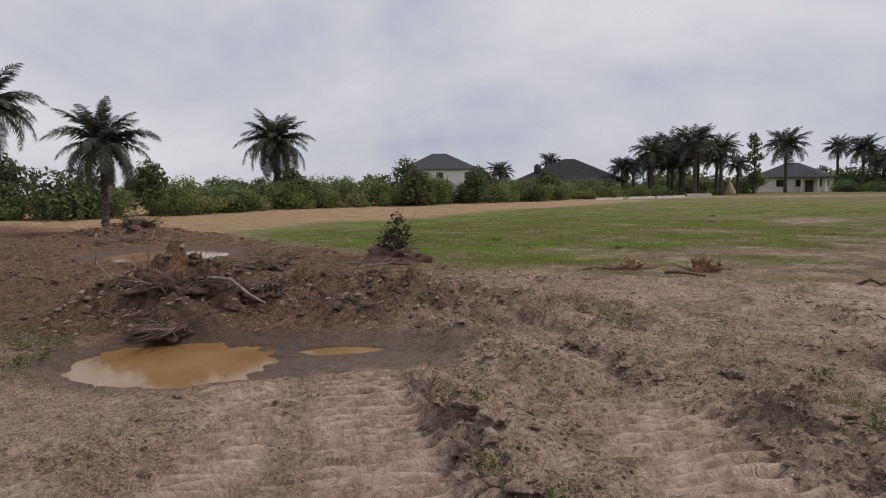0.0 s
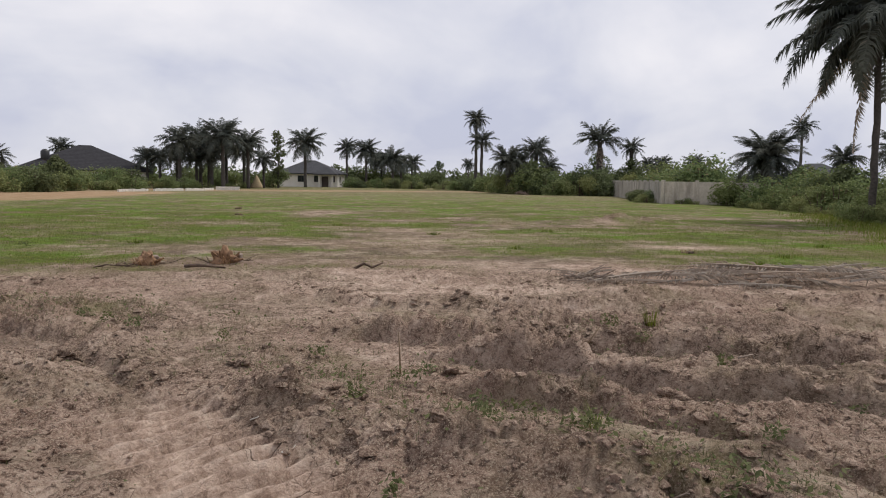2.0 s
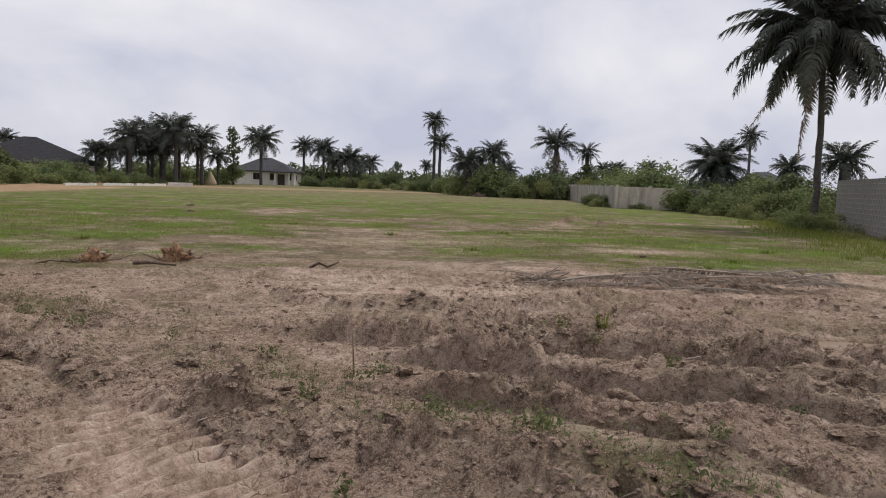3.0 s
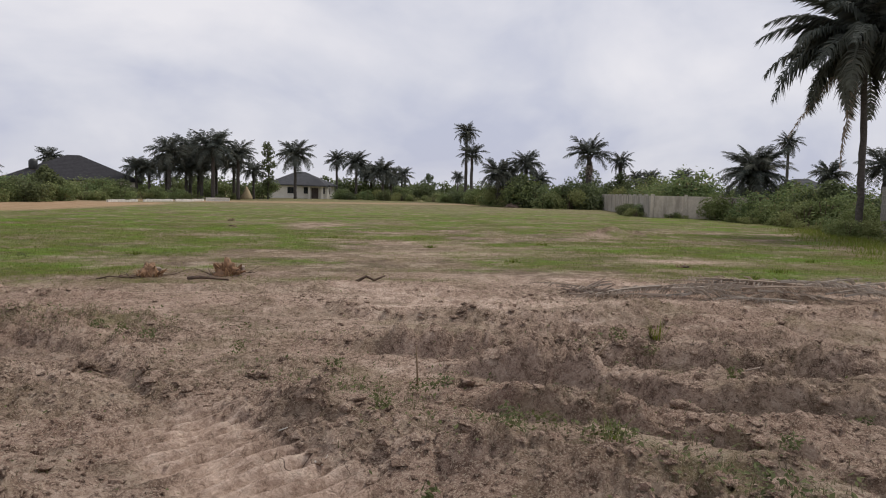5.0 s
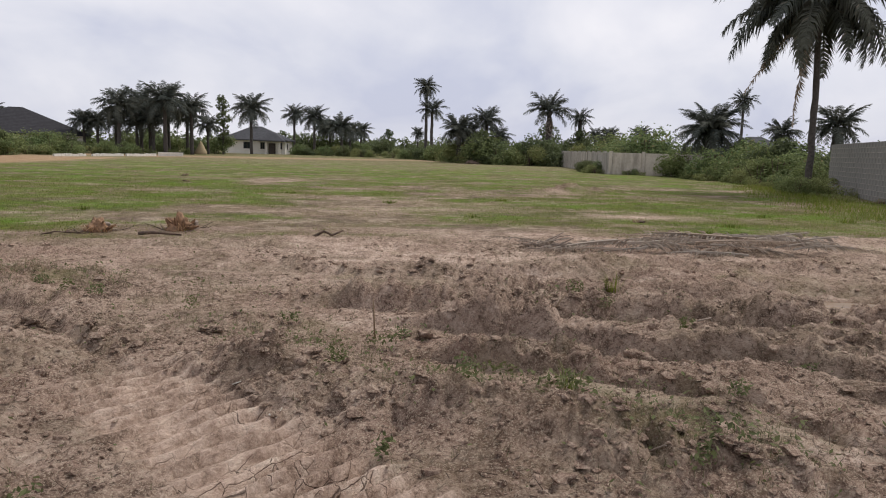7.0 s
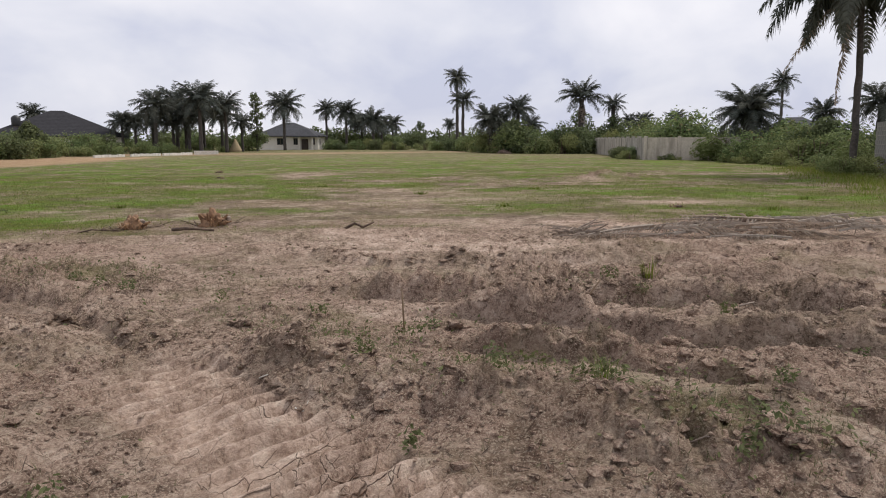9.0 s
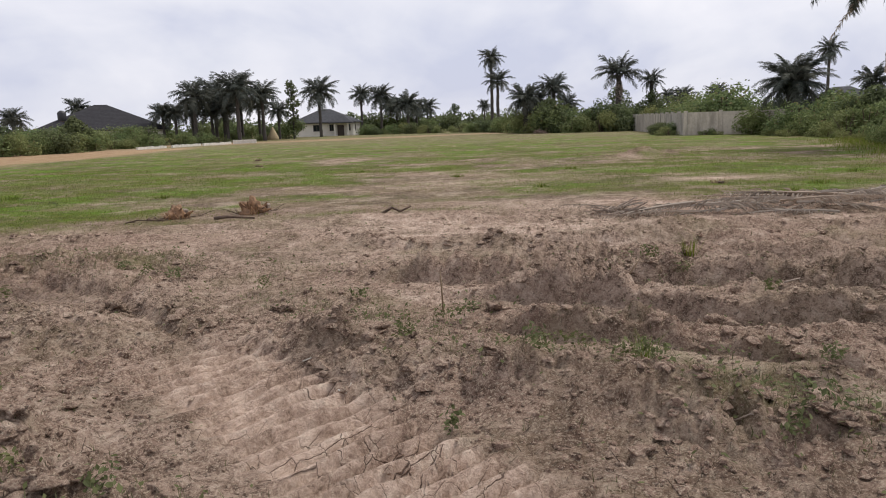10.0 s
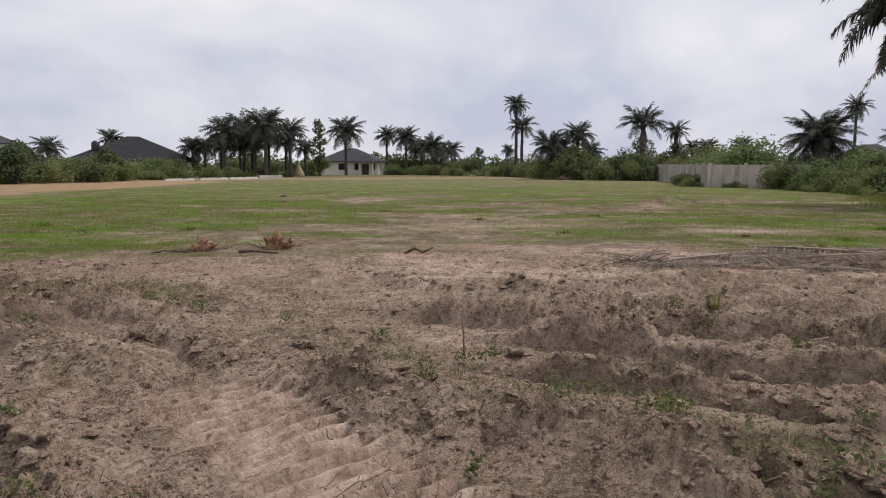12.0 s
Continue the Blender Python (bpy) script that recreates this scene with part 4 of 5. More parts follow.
# ---- houses ----
def hip_roof(w, d, base, top, ridge, over, shift=0.0):
    """Verts and faces of a hipped roof with a thick eave."""
    x, y = w / 2 + over, d / 2 + over
    v = [(-x, -y, base), (x, -y, base), (x, y, base), (-x, y, base), (-ridge + shift, 0, top), (ridge + shift, 0, top)]
    v += [(a, b, base - 0.18) for a, b, _ in v[:4]]
    f = [(0, 1, 5, 4), (1, 2, 5), (2, 3, 4, 5), (3, 0, 4), (0, 6, 7, 1), (1, 7, 8, 2), (2, 8, 9, 3), (3, 9, 6, 0), (9, 8, 7, 6)]
    return v, f


def wall_with_openings(length, tall, thick, openings):
    """A wall along +x from 0, its face at y = 0; openings are x, z, width and height."""
    bm = bmesh.new()
    xs = sorted({0.0, length, *(o[0] for o in openings), *(o[0] + o[2] for o in openings)})
    for a, b in zip(xs, xs[1:]):
        cut = sorted((o[1], o[1] + o[3]) for o in openings if o[0] <= a + 1e-6 and o[0] + o[2] >= b - 1e-6)
        z = 0.0
        for lo, hi in cut:
            if lo > z + 1e-6:
                box(bm, (a, 0, z), (b, thick, lo))
            z = hi
        if z < tall - 1e-6:
            box(bm, (a, 0, z), (b, thick, tall))
    return bm


def window(parent, m, w, h, white=False):
    win = put("window", mesh_from("window", *joined([tube([(0, 0, 0), (0, 0, 0.001)], [0.001, 0.001], 3)]), M_TRIM), parent, m)
    bm = bmesh.new()
    for lo, hi in (((0, 0.02, 0), (0.09, 0.14, h)), ((w - 0.09, 0.02, 0), (w, 0.14, h)), ((0.09, 0.02, 0), (w - 0.09, 0.14, 0.09)), ((0.09, 0.02, h - 0.09), (w - 0.09, 0.14, h)), ((w / 2 - 0.04, 0.03, 0.09), (w / 2 + 0.04, 0.13, h - 0.09))):
        box(bm, lo, hi)
    part("frame", bm, M_WHITE if white else M_TRIM, win)
    bm = bmesh.new()
    box(bm, (0.09, 0.07, 0.09), (w - 0.09, 0.09, h - 0.09))
    part("pane", bm, M_GLASS, win, "dark window glass")
    bm = bmesh.new()
    box(bm, (-0.12, -0.10, -0.1), (w + 0.12, 0.1, -0.005))
    part("sill", bm, M_CREAM, win)


def house(x, y, turn, w, d, eave, top, ridge, wall_mat, roof_mat, label, front, side, base=0.0, shift=0.0, over=0.6):
    home = thing("house", pose(x, y, base, 0, 0, turn), label, "house", "houses round the field")
    for name, a, length, openings in (("front", pose(-w / 2, -d / 2, 0), w, front), ("right", pose(w / 2, -d / 2 + 0.2, 0, 0, 0, 90), d - 0.4, side), ("back", pose(w / 2, d / 2, 0, 0, 0, 180), w, ()), ("left", pose(-w / 2, d / 2 - 0.2, 0, 0, 0, -90), d - 0.4, side)):
        wall = part("wall", wall_with_openings(length, eave, 0.2, openings), wall_mat, home)
        wall.matrix_basis = a
        for ox, oz, ow, oh in openings:
            if oz > 0.3:
                window(wall, pose(ox, 0, oz), ow, oh)
            else:
                bm = bmesh.new()
                box(bm, (ox + 0.05, 0.12, 0), (ox + ow - 0.05, 0.18, oh - 0.05))
                part("door", bm, M_TRIM, wall, "dark brown door set back in its opening")
    v, f = hip_roof(w, d, eave + 0.18, top, ridge, over, shift)
    put("roof", mesh_from("roof", v, f, roof_mat), home)
    return home


bungalow = house(-16.3, 132.5, -4, 11.0, 8.5, 2.35, 5.0, 0.9, M_CREAM, M_ROOF_GREY, "cream bungalow with a hipped grey roof and dark windows", ((0.8, 1.2, 0.8, 0.7), (3.6, 0.9, 1.3, 1.2), (6.6, 0.9, 0.8, 1.2), (8.0, 0.0, 1.3, 2.0), (9.8, 0.9, 0.7, 1.2)), ((2.0, 0.9, 1.2, 1.1),), shift=-0.3)
bm = bmesh.new()
box(bm, (2.2, -5.9, 0), (2.5, -5.6, 2.2))
box(bm, (4.6, -5.9, 0), (4.9, -5.6, 2.2))
box(bm, (2.2, -5.9, 2.2), (4.9, -4.3, 2.42))
part("porch", bm, M_CREAM, bungalow, "cream porch with square pillars")
v, f = hip_roof(3.6, 3.2, 2.45, 3.7, 0.3, 0.35)
put("porch_roof", mesh_from("porch_roof", v, f, M_ROOF_GREY), bungalow, pose(3.55, -4.6, 0))
house(-44.5, 101.4, 22, 16.0, 11.0, 2.1, 5.8, 0.8, M_CREAM, M_ROOF, "bungalow with a broad charcoal hipped roof behind scrub", ((2, 0.8, 1.2, 1.1), (11, 0.8, 1.2, 1.1)), ((3.0, 0.8, 1.2, 1.1),))
two = house(-80.0, 117.0, 35, 14.6, 12.0, 5.0, 8.5, 1.4, M_WHITE, M_ROOF_GREY, "white two-storey house with a grey hipped roof", ((0.8, 3.3, 1.4, 1.2), (3.6, 3.3, 1.4, 1.2), (6.6, 3.3, 1.4, 1.2), (12.2, 3.3, 1.0, 1.2), (1.0, 0.8, 1.4, 1.3), (12.0, 0.8, 1.2, 1.3)), ((3.0, 3.3, 1.4, 1.2), (7.0, 3.3, 1.4, 1.2), (3.0, 0.8, 1.4, 1.3)))
bm = bmesh.new()
box(bm, (5.2, -7.8, 2.3), (8.4, -6.05, 2.5))
box(bm, (5.2, -7.8, 2.5), (8.4, -7.65, 3.3))
part("balcony", bm, M_WHITE, two, "white balcony with a solid parapet")
house(51.5, 82.0, -32, 8.0, 7.0, 2.4, 4.4, 0.8, M_CREAM, M_ROOF_GREY, "grey-roofed bungalow mostly hidden by scrub", ((1, 0.9, 1.2, 1.1), (5, 0.9, 1.2, 1.1)), ())

tank = thing("water_tank", pose(-47.6, 96.5, 0.25), "black plastic water tank on a steel stand", "water tank")
bm = bmesh.new()
for a, b in ((-0.5, -0.5), (0.5, -0.5), (0.5, 0.5), (-0.5, 0.5)):
    box(bm, (a - 0.05, b - 0.05, -0.4), (a + 0.05, b + 0.05, 3.2))
box(bm, (-0.65, -0.65, 3.2), (0.65, 0.65, 3.3))
part("stand", bm, M_TRIM, tank)
v, f = tube([(0, 0, 3.3), (0, 0, 3.4), (0, 0, 4.4), (0, 0, 4.6), (0, 0, 4.75)], [0.52, 0.55, 0.55, 0.4, 0.16], 20)
put("barrel", mesh_from("barrel", v, f, M_TANK, True), tank)


# ---- walls in the field ----
def concrete_wall():
    """Rendered perimeter wall with posts and panels, its corner towards the field."""
    for name, ax, ay, bx, by, label in (("wall_west", 21.6, 54.6, 27.2, 87.5, "weathered grey concrete perimeter wall with posts"), ("wall_south", 21.6, 54.6, 31.0, 50.6, "weathered grey concrete wall half hidden by scrub")):
        length, turn = math.hypot(bx - ax, by - ay), math.degrees(math.atan2(by - ay, bx - ax))
        wall = thing(name, pose(ax, ay, height(ax, ay) - 0.1, 0, 0, turn), label, "wall")
        wall["kind"] = "structure"
        n = int(length / 2.6)
        # south face gets the paler skin, a painted lit side, so the corner shows
        skin = M_WALL if name == "wall_west" else M_WALL_LIT
        for i in range(n + 1):
            bm = box(bmesh.new(), (i * 2.6 - 0.13, -0.16, 0), (i * 2.6 + 0.13, 0.13, 2.02), 0.015)
            part("post", bm, skin, wall)
            if i < n:
                bm = box(bmesh.new(), (i * 2.6 + 0.13, -0.08, 0), (i * 2.6 + 2.47, 0.08, 1.90), 0.01)
                part("panel", bm, skin, wall)


concrete_wall()


def block_wall():
    ax, ay, bx, by = 25.4, 33.2, 20.2, 22.4
    turn = math.degrees(math.atan2(by - ay, bx - ax))
    wall = thing("wall_east", pose(ax, ay, 0.05, 0, 0, turn), "unrendered grey sandcrete block wall", "wall")
    wall["kind"] = "structure"
    bm = box(bmesh.new(), (0.02, -0.094, -0.2), (11.9, 0.094, 2.42))
    part("mortar", bm, M_WALL, wall)
    me = bpy.data.meshes.new("block")
    bm = box(bmesh.new(), (0.006, -0.10, 0.006), (0.444, 0.10, 0.219), 0.008)
    bm.to_mesh(me)
    bm.free()
    me.materials.append(M_BLOCK)
    rnd = random.Random(9)
    for row in range(11):
        for k in range(26):
            put("block", me, wall, pose(k * 0.45 + (0.225 if row % 2 else 0.0) - 0.1, rnd.uniform(-0.006, 0.006), row * 0.225 - 0.05))


block_wall()


def kerb():
    ax, ay, bx, by = -27.6, 69.8, -22.0, 84.0
    turn = math.degrees(math.atan2(by - ay, bx - ax))
    line = thing("foundation_wall", pose(ax, ay, height(ax, ay) - 0.05, 0, 0, turn), "low whitewashed block foundation at the field's edge", "foundation")
    rnd = random.Random(3)
    for k in range(33):
        if k in (9, 10, 21):
            continue
        bm = box(bmesh.new(), (k * 0.46, -0.11, 0), (k * 0.46 + 0.44, 0.11, 0.30 + rnd.uniform(-0.03, 0.05)), 0.012)
        part("block", bm, M_KERB, line)
    pile = thing("block_stack", pose(-20.6, 84.6, height(-20.6, 84.6) - 0.02, 0, 0, 8), "short stack of whitewashed blocks", "blocks")
    for k in range(6):
        for row in range(2):
            part("block", box(bmesh.new(), (k * 0.46 - 1.3, -0.11, row * 0.23), (k * 0.46 - 0.86, 0.11, row * 0.23 + 0.22), 0.012), M_KERB, pile)


kerb()


# ---- things lying about on the turned ground ----
M_WILTED = leaf_material("wilted_dark_leaf", (0.030, 0.030, 0.019), (0.095, 0.088, 0.050), rough=0.9)
M_DRYLEAF = leaf_material("dry_brown_leaf", (0.14, 0.078, 0.042), (0.40, 0.26, 0.15), rough=0.9)
M_REDSOIL = plain("fresh_red_soil", (0.060, 0.034, 0.025), (0.17, 0.10, 0.075), 9.0, 0.97, 1.0, 0.06)


def stalk(points, thick, material, label, name="branch", category="branch", taper=0.5, group="branches and sticks"):
    rnd = random.Random(str(points))
    n = len(points)
    v, f = tube(points, [thick * (1 - taper * i / max(1, n - 1)) for i in range(n)], 7, 0.12, rnd)
    ob = put(name, mesh_from(name, v, f, material, True))
    return tagged(ob, label, category, group)


def ground_points(*xyz):
    return [(x, y, height(x, y) + z) for x, y, z in xyz]


# pale branches and a long thin stalk on the spoil
stalk(ground_points((-7.35, 5.15, 0.30), (-7.0, 5.22, 0.26), (-6.75, 5.28, 0.22), (-6.5, 5.32, 0.14)), 0.027, M_WOOD, "pale broken branch lying across the heaped soil")
stalk(ground_points((-10.6, 5.55, 0.95), (-10.3, 5.35, 0.55), (-9.6, 5.2, 0.32), (-8.5, 5.0, 0.05)), 0.015, M_WOOD, "long thin bleached stalk bending out of the soil")
stalk(ground_points((-13.0, 7.9, -0.05), (-12.95, 7.95, 0.5), (-12.8, 8.0, 0.85)), 0.014, M_WOOD, "thin upright grey stick in loose soil", "stick", "stick")
stalk(ground_points((-8.6, 5.6, 0.02), (-8.1, 5.8, 0.2), (-7.5, 6.0, 0.18)), 0.05, M_ROOT, "dark torn root sticking out of the spoil", "root", "root")
stalk(ground_points((-8.9, 6.2, 0.0), (-8.55, 6.35, 0.3), (-8.3, 6.3, 0.42)), 0.045, M_ROOT, "dark torn root sticking out of the spoil", "root", "root")
stalk(ground_points((0.15, 5.5, -0.05), (0.14, 5.52, 0.18), (0.13, 5.5, 0.36)), 0.009, M_STRAW, "thin dry upright stalk", "stick", "stick")
stalk(ground_points((1.85, 6.05, -0.04), (1.9, 6.05, 0.14), (2.0, 6.03, 0.3)), 0.010, M_STRAW, "thin dry leaning stalk", "stick", "stick")
stalk(ground_points((3.05, 5.45, 0.02), (3.2, 5.5, 0.04), (3.35, 5.57, 0.03)), 0.009, M_WOOD, "short pale stick on a clay ridge", "stick", "stick")
stalk(ground_points((-0.54, 3.72, 0.01), (-0.50, 3.74, 0.02), (-0.47, 3.78, 0.02)), 0.006, M_KERB, "small white splinter of wood", "splinter", "wood chip")
stalk(ground_points((-0.83, 4.25, 0.01), (-0.77, 4.22, 0.015)), 0.005, M_KERB, "small white splinter of wood", "splinter", "wood chip")
stalk(ground_points((1.42, 2.95, 0.01), (1.5, 2.9, 0.02), (1.58, 2.82, 0.01)), 0.006, M_WOOD, "short pale stick on the clay", "stick", "stick")
stalk(ground_points((5.2, 11.4, 0.06), (5.8, 11.35, 0.10), (6.5, 11.45, 0.12)), 0.045, M_ROOT, "dark fallen palm rib lying flat", "branch", "branch")
stalk(ground_points((6.6, 11.9, 0.06), (7.4, 12.0, 0.12), (8.6, 12.05, 0.10)), 0.022, M_WOOD, "grey fallen palm rib lying flat", "branch", "branch")
stalk(ground_points((-3.7, 12.35, 0.02), (-3.45, 12.24, 0.05), (-3.2, 12.27, 0.04), (-2.95, 12.2, 0.02)), 0.032, M_ROOT, "dark rotten log beside the stumps", "log", "log")
stalk(ground_points((-5.2, 12.1, 0.0), (-5.0, 12.18, 0.04), (-4.8, 12.19, 0.02), (-4.6, 12.3, 0.02)), 0.014, M_ROOT, "dark fallen branch beside the stumps")
stalk(ground_points((-0.7, 12.2, 0.0), (-0.5, 12.28, 0.09), (-0.35, 12.3, 0.04), (-0.15, 12.38, 0.08)), 0.03, M_ROOT, "dark knotted root lying on the field", "root", "root")
stalk(ground_points((-12.8, 10.7, 0.0), (-12.5, 10.9, 0.25), (-12.0, 11.0, 0.3)), 0.03, M_WOOD, "pale broken branch in the heaped soil")


def clump_of_blades(name, seed, count, spread, tall, wide, material, lean=0.6, droop=0.3):
    """Blades in a tuft, each a bent strip of three pieces."""
    rnd = random.Random(seed)
    verts, faces = [], []
    for _ in range(count):
        a, r = rnd.uniform(0, 6.283), spread * math.sqrt(rnd.random())
        base = Vector((r * math.cos(a), r * math.sin(a), -0.02))
        b = a + rnd.uniform(-0.8, 0.8)
        way = Vector((math.cos(b), math.sin(b), 0)) * lean * rnd.random()
        h = tall * rnd.uniform(0.5, 1.1)
        side = Vector((-math.sin(b), math.cos(b), 0)) * wide * rnd.uniform(0.6, 1.2)
        mid = base + way * h * 0.4 + Vector((0, 0, h * 0.6))
        tip = base + way * h * 1.1 + Vector((0, 0, h * (1 - droop * rnd.random())))
        k = len(verts)
        verts += [base - side, base + side, mid - side * 0.7, mid + side * 0.7, tip]
        faces += [(k, k + 1, k + 3, k + 2), (k + 2, k + 3, k + 4)]
    return mesh_from(name, verts, faces, material)


def lump(name, seed, size, material, flat=0.7, bumps=0.35, detail=2):
    bm = bmesh.new()
    bmesh.ops.create_icosphere(bm, subdivisions=detail, radius=1.0)
    off = Vector((seed * 1.7, seed * 0.3, seed * 2.9))
    for v in bm.verts:
        d = noise.noise(v.co * 1.3 + off) * bumps + noise.noise(v.co * 3.4 + off) * bumps * 0.55 + noise.noise(v.co * 8 + off) * bumps * 0.2
        v.co = v.co * (1 + d)
        v.co = Vector((v.co.x * size[0], v.co.y * size[1], v.co.z * size[2] * flat))
    me = bpy.data.meshes.new(name)
    bm.to_mesh(me)
    bm.free()
    me.materials.append(material)
    me.polygons.foreach_set("use_smooth", [True] * len(me.polygons))
    return me


def shards(name, seed, count, spread, length, thick, material, tall=0.4):
    """Torn woody roots and splinters, bent at random, that stick out of a clump."""
    rnd = random.Random(seed)
    pieces = []
    for _ in range(count):
        a = rnd.uniform(0, 6.283)
        at = Vector((spread * rnd.random() * math.cos(a + 1), spread * rnd.random() * math.sin(a + 1), 0.02))
        way = Vector((math.cos(a), math.sin(a), rnd.uniform(-0.15, tall * 3))).normalized()
        path, l = [at.copy()], length * rnd.uniform(0.3, 1.1)
        for _ in range(3):
            way = (way + Vector((rnd.uniform(-1, 1), rnd.uniform(-1, 1), rnd.uniform(-0.7, 0.4))) * 0.45).normalized()
            at = at + way * l / 3
            at.z = max(at.z, 0.0)
            path.append(at.copy())
        t = thick * rnd.uniform(0.5, 1.2)
        pieces.append(tube(path, [t, t * 0.9, t * 0.7, t * 0.3], 4))
    v, f = joined(pieces)
    return mesh_from(name, v, f, material)


def many(ob):
    ob["kind"] = "stuff"
    return ob


def stump(x, y, size, seed, label):
    rnd = random.Random(seed)
    root = thing("palm_stump", pose(x, y, height(x, y) - 0.03, 0, 0, seed * 50), label, "stump", "cut palm stumps")
    put("base", lump("base", seed, (0.21 * size, 0.18 * size, 0.27 * size), M_STUMP, 0.85, 0.7, 4), root, pose(0, 0, 0.06))
    for k in range(7):
        a, r = k * 2.4, 0.13 * size * rnd.uniform(0.3, 1.1)
        m = pose(r * math.cos(a), r * math.sin(a), 0.05 * size, 0, 0, math.degrees(a)) @ pose(0, 0, 0, rnd.uniform(-30, 30), rnd.uniform(-10, 70), 0)
        v, f = tube([(0, 0, -0.06), (0.01, 0, 0.14 * size), (0.03, 0.01, 0.27 * size * rnd.uniform(0.5, 1.2))], [0.028 * size, 0.032 * size, 0.016 * size], 5, 0.25, rnd)
        put("leaf_base", mesh_from("leaf_base", v, f, M_STUMP), root, m)
    many(put("dry_leaf_tuft", clump_of_blades("dry_leaf_tuft", seed + 5, 60, 0.26 * size, 0.32 * size, 0.010, M_DRYLEAF, 1.3, 0.7), root, None, "withered tan leaf strips"))
    bm = box(bmesh.new(), (-0.055, -0.05, -0.1), (0.055, 0.05, 0.17 * size), 0.015)
    part("cut_block", bm, M_WOOD, root, "pale sawn block").matrix_basis = pose(0.24 * size, -0.1, 0.03, 8, -6, 20)
    many(put("root_tangle", shards("root_tangle", seed + 2, 44, 0.45 * size, 0.55 * size, 0.010, M_ROOT, 0.07), root))


stump(-3.15, 13.0, 1.0, 1, "torn orange palm stump in grubbed-up soil")
stump(-4.45, 12.6, 0.85, 2, "splintered brown palm stump lying on its side")


# withered fronds dragged into a heap
def frond_heap():
    rnd = random.Random(12)
    flat = [frond_mesh("dry_frond", 70 + k, 1.0, d, 22, 0.008, M_FROND_DRY, 1.0, 0.12) for k, d in enumerate((0.05, 0.12, 0.2))]
    for k in range(34):
        f = rnd.random()
        x, y = 3.5 + 4.9 * f, 11.0 - 0.9 * f + rnd.uniform(-0.45, 0.45)
        if k % 3 == 0:
            x, y = rnd.uniform(6.0, 8.6), rnd.uniform(10.9, 12.0)
        turn = rnd.choice((0, 180)) + rnd.uniform(-28, 28)
        ob = put("dry_frond", flat[k % 3], None, pose(x, y, height(x, y) + 0.05 + rnd.uniform(0, 0.14), rnd.uniform(-25, 25), rnd.uniform(-7, 3), turn) @ Matrix.Scale(rnd.uniform(1.2, 2.1), 4))
        tagged(ob, "withered grey palm frond heaped on the soil", "palm frond", "heaped dry fronds")
    root = thing("frond_butt", pose(3.2, 10.9, height(3.2, 10.9)), "bundle of broken frond bases", "palm debris")
    many(put("stub_tangle", shards("stub_tangle", 33, 30, 0.3, 0.5, 0.016, M_WOOD, 0.13), root))


frond_heap()


# uprooted bush with bare twigs at the meadow's edge
def uprooted_bush():
    root = thing("uprooted_bush", pose(-9.15, 11.3, height(-9.15, 11.3) - 0.05) @ Matrix.Scale(1.2, 4), "uprooted bush with bare twigs on a dark soil clump", "bush")
    put("root_ball", lump("root_ball", 4, (0.5, 0.42, 0.26), M_REDSOIL, 0.8, 0.7, 4), root)
    many(put("twig_tangle", shards("twig_tangle", 44, 24, 0.22, 0.85, 0.007, M_ROOT, 1.2), root, pose(0, 0, 0.2)))
    put("foliage", leaf_cloud("foliage", 45, 520, ((0, 0, 0.34, 0.30), (0.08, 0, 0.56, 0.24), (-0.16, 0.1, 0.24, 0.26), (0.05, 0, 0.74, 0.12)), 0.075, M_WILTED), root)
    many(put("broken_stem_pile", shards("broken_stem_pile", 46, 9, 0.4, 1.6, 0.012, M_WOOD, 0.08), root, None, "pale broken stems lying out to the sides"))


uprooted_bush()


def root_mass(x, y, size, seed, label):
    root = thing("root_mass", pose(x, y, height(x, y) - 0.05, 0, 0, seed * 31), label, "root_tangle", "heaps of torn roots")
    put("soil", lump("soil", seed, (0.34 * size, 0.26 * size, 0.24 * size), M_REDSOIL, 0.7, 1.1, 4), root)
    many(put("root_tangle", shards("root_tangle", seed + 3, 60, 0.5 * size, 0.8 * size, 0.010, M_ROOT, 0.16), root, pose(0, 0, 0.06)))
    many(put("pale_root_tangle", shards("pale_root_tangle", seed + 6, 8, 0.45 * size, 0.8 * size, 0.008, M_WOOD, 0.2), root, pose(0, 0, 0.1)))


for i, (x, y, k) in enumerate(((-7.75, 4.85, 1.0), (-8.5, 5.3, 1.1), (-7.0, 5.7, 0.7), (-9.6, 6.4, 1.2), (-8.2, 7.0, 0.8), (-10.9, 9.3, 1.0), (-8.0, 8.6, 0.7), (-11.6, 10.0, 0.9), (-20.8, 12.0, 1.4), (-22.5, 13.6, 1.5), (-6.2, 6.3, 0.5), (-23.4, 12.6, 1.3), (-7.0, 4.3, 0.75))):
    root_mass(x, y, k, i + 1, "tangle of torn roots in heaped red-brown soil")


# weeds with broad leaves, each a plant of its own
def weed(x, y, size, seed, label, kind=0):
    plant = thing("weed", pose(x, y, height(x, y) - 0.01, 0, 0, seed * 77), label, "weed", "weeds on the bare soil")
    if kind == 0:
        lobes = ((0, 0, 0.05 * size, 0.09 * size), (0.08 * size, 0.03, 0.08 * size, 0.06 * size), (-0.09 * size, -0.02, 0.05 * size, 0.06 * size))
        put("foliage", leaf_cloud("foliage", seed, int(40 + 30 * size), lobes, 0.034, M_WEED, 1.0), plant)
    else:
        many(put("grass_tuft", clump_of_blades("grass_tuft", seed, 40, 0.07 * size, 0.26 * size, 0.005, M_GRASS, 0.9, 0.5), plant))


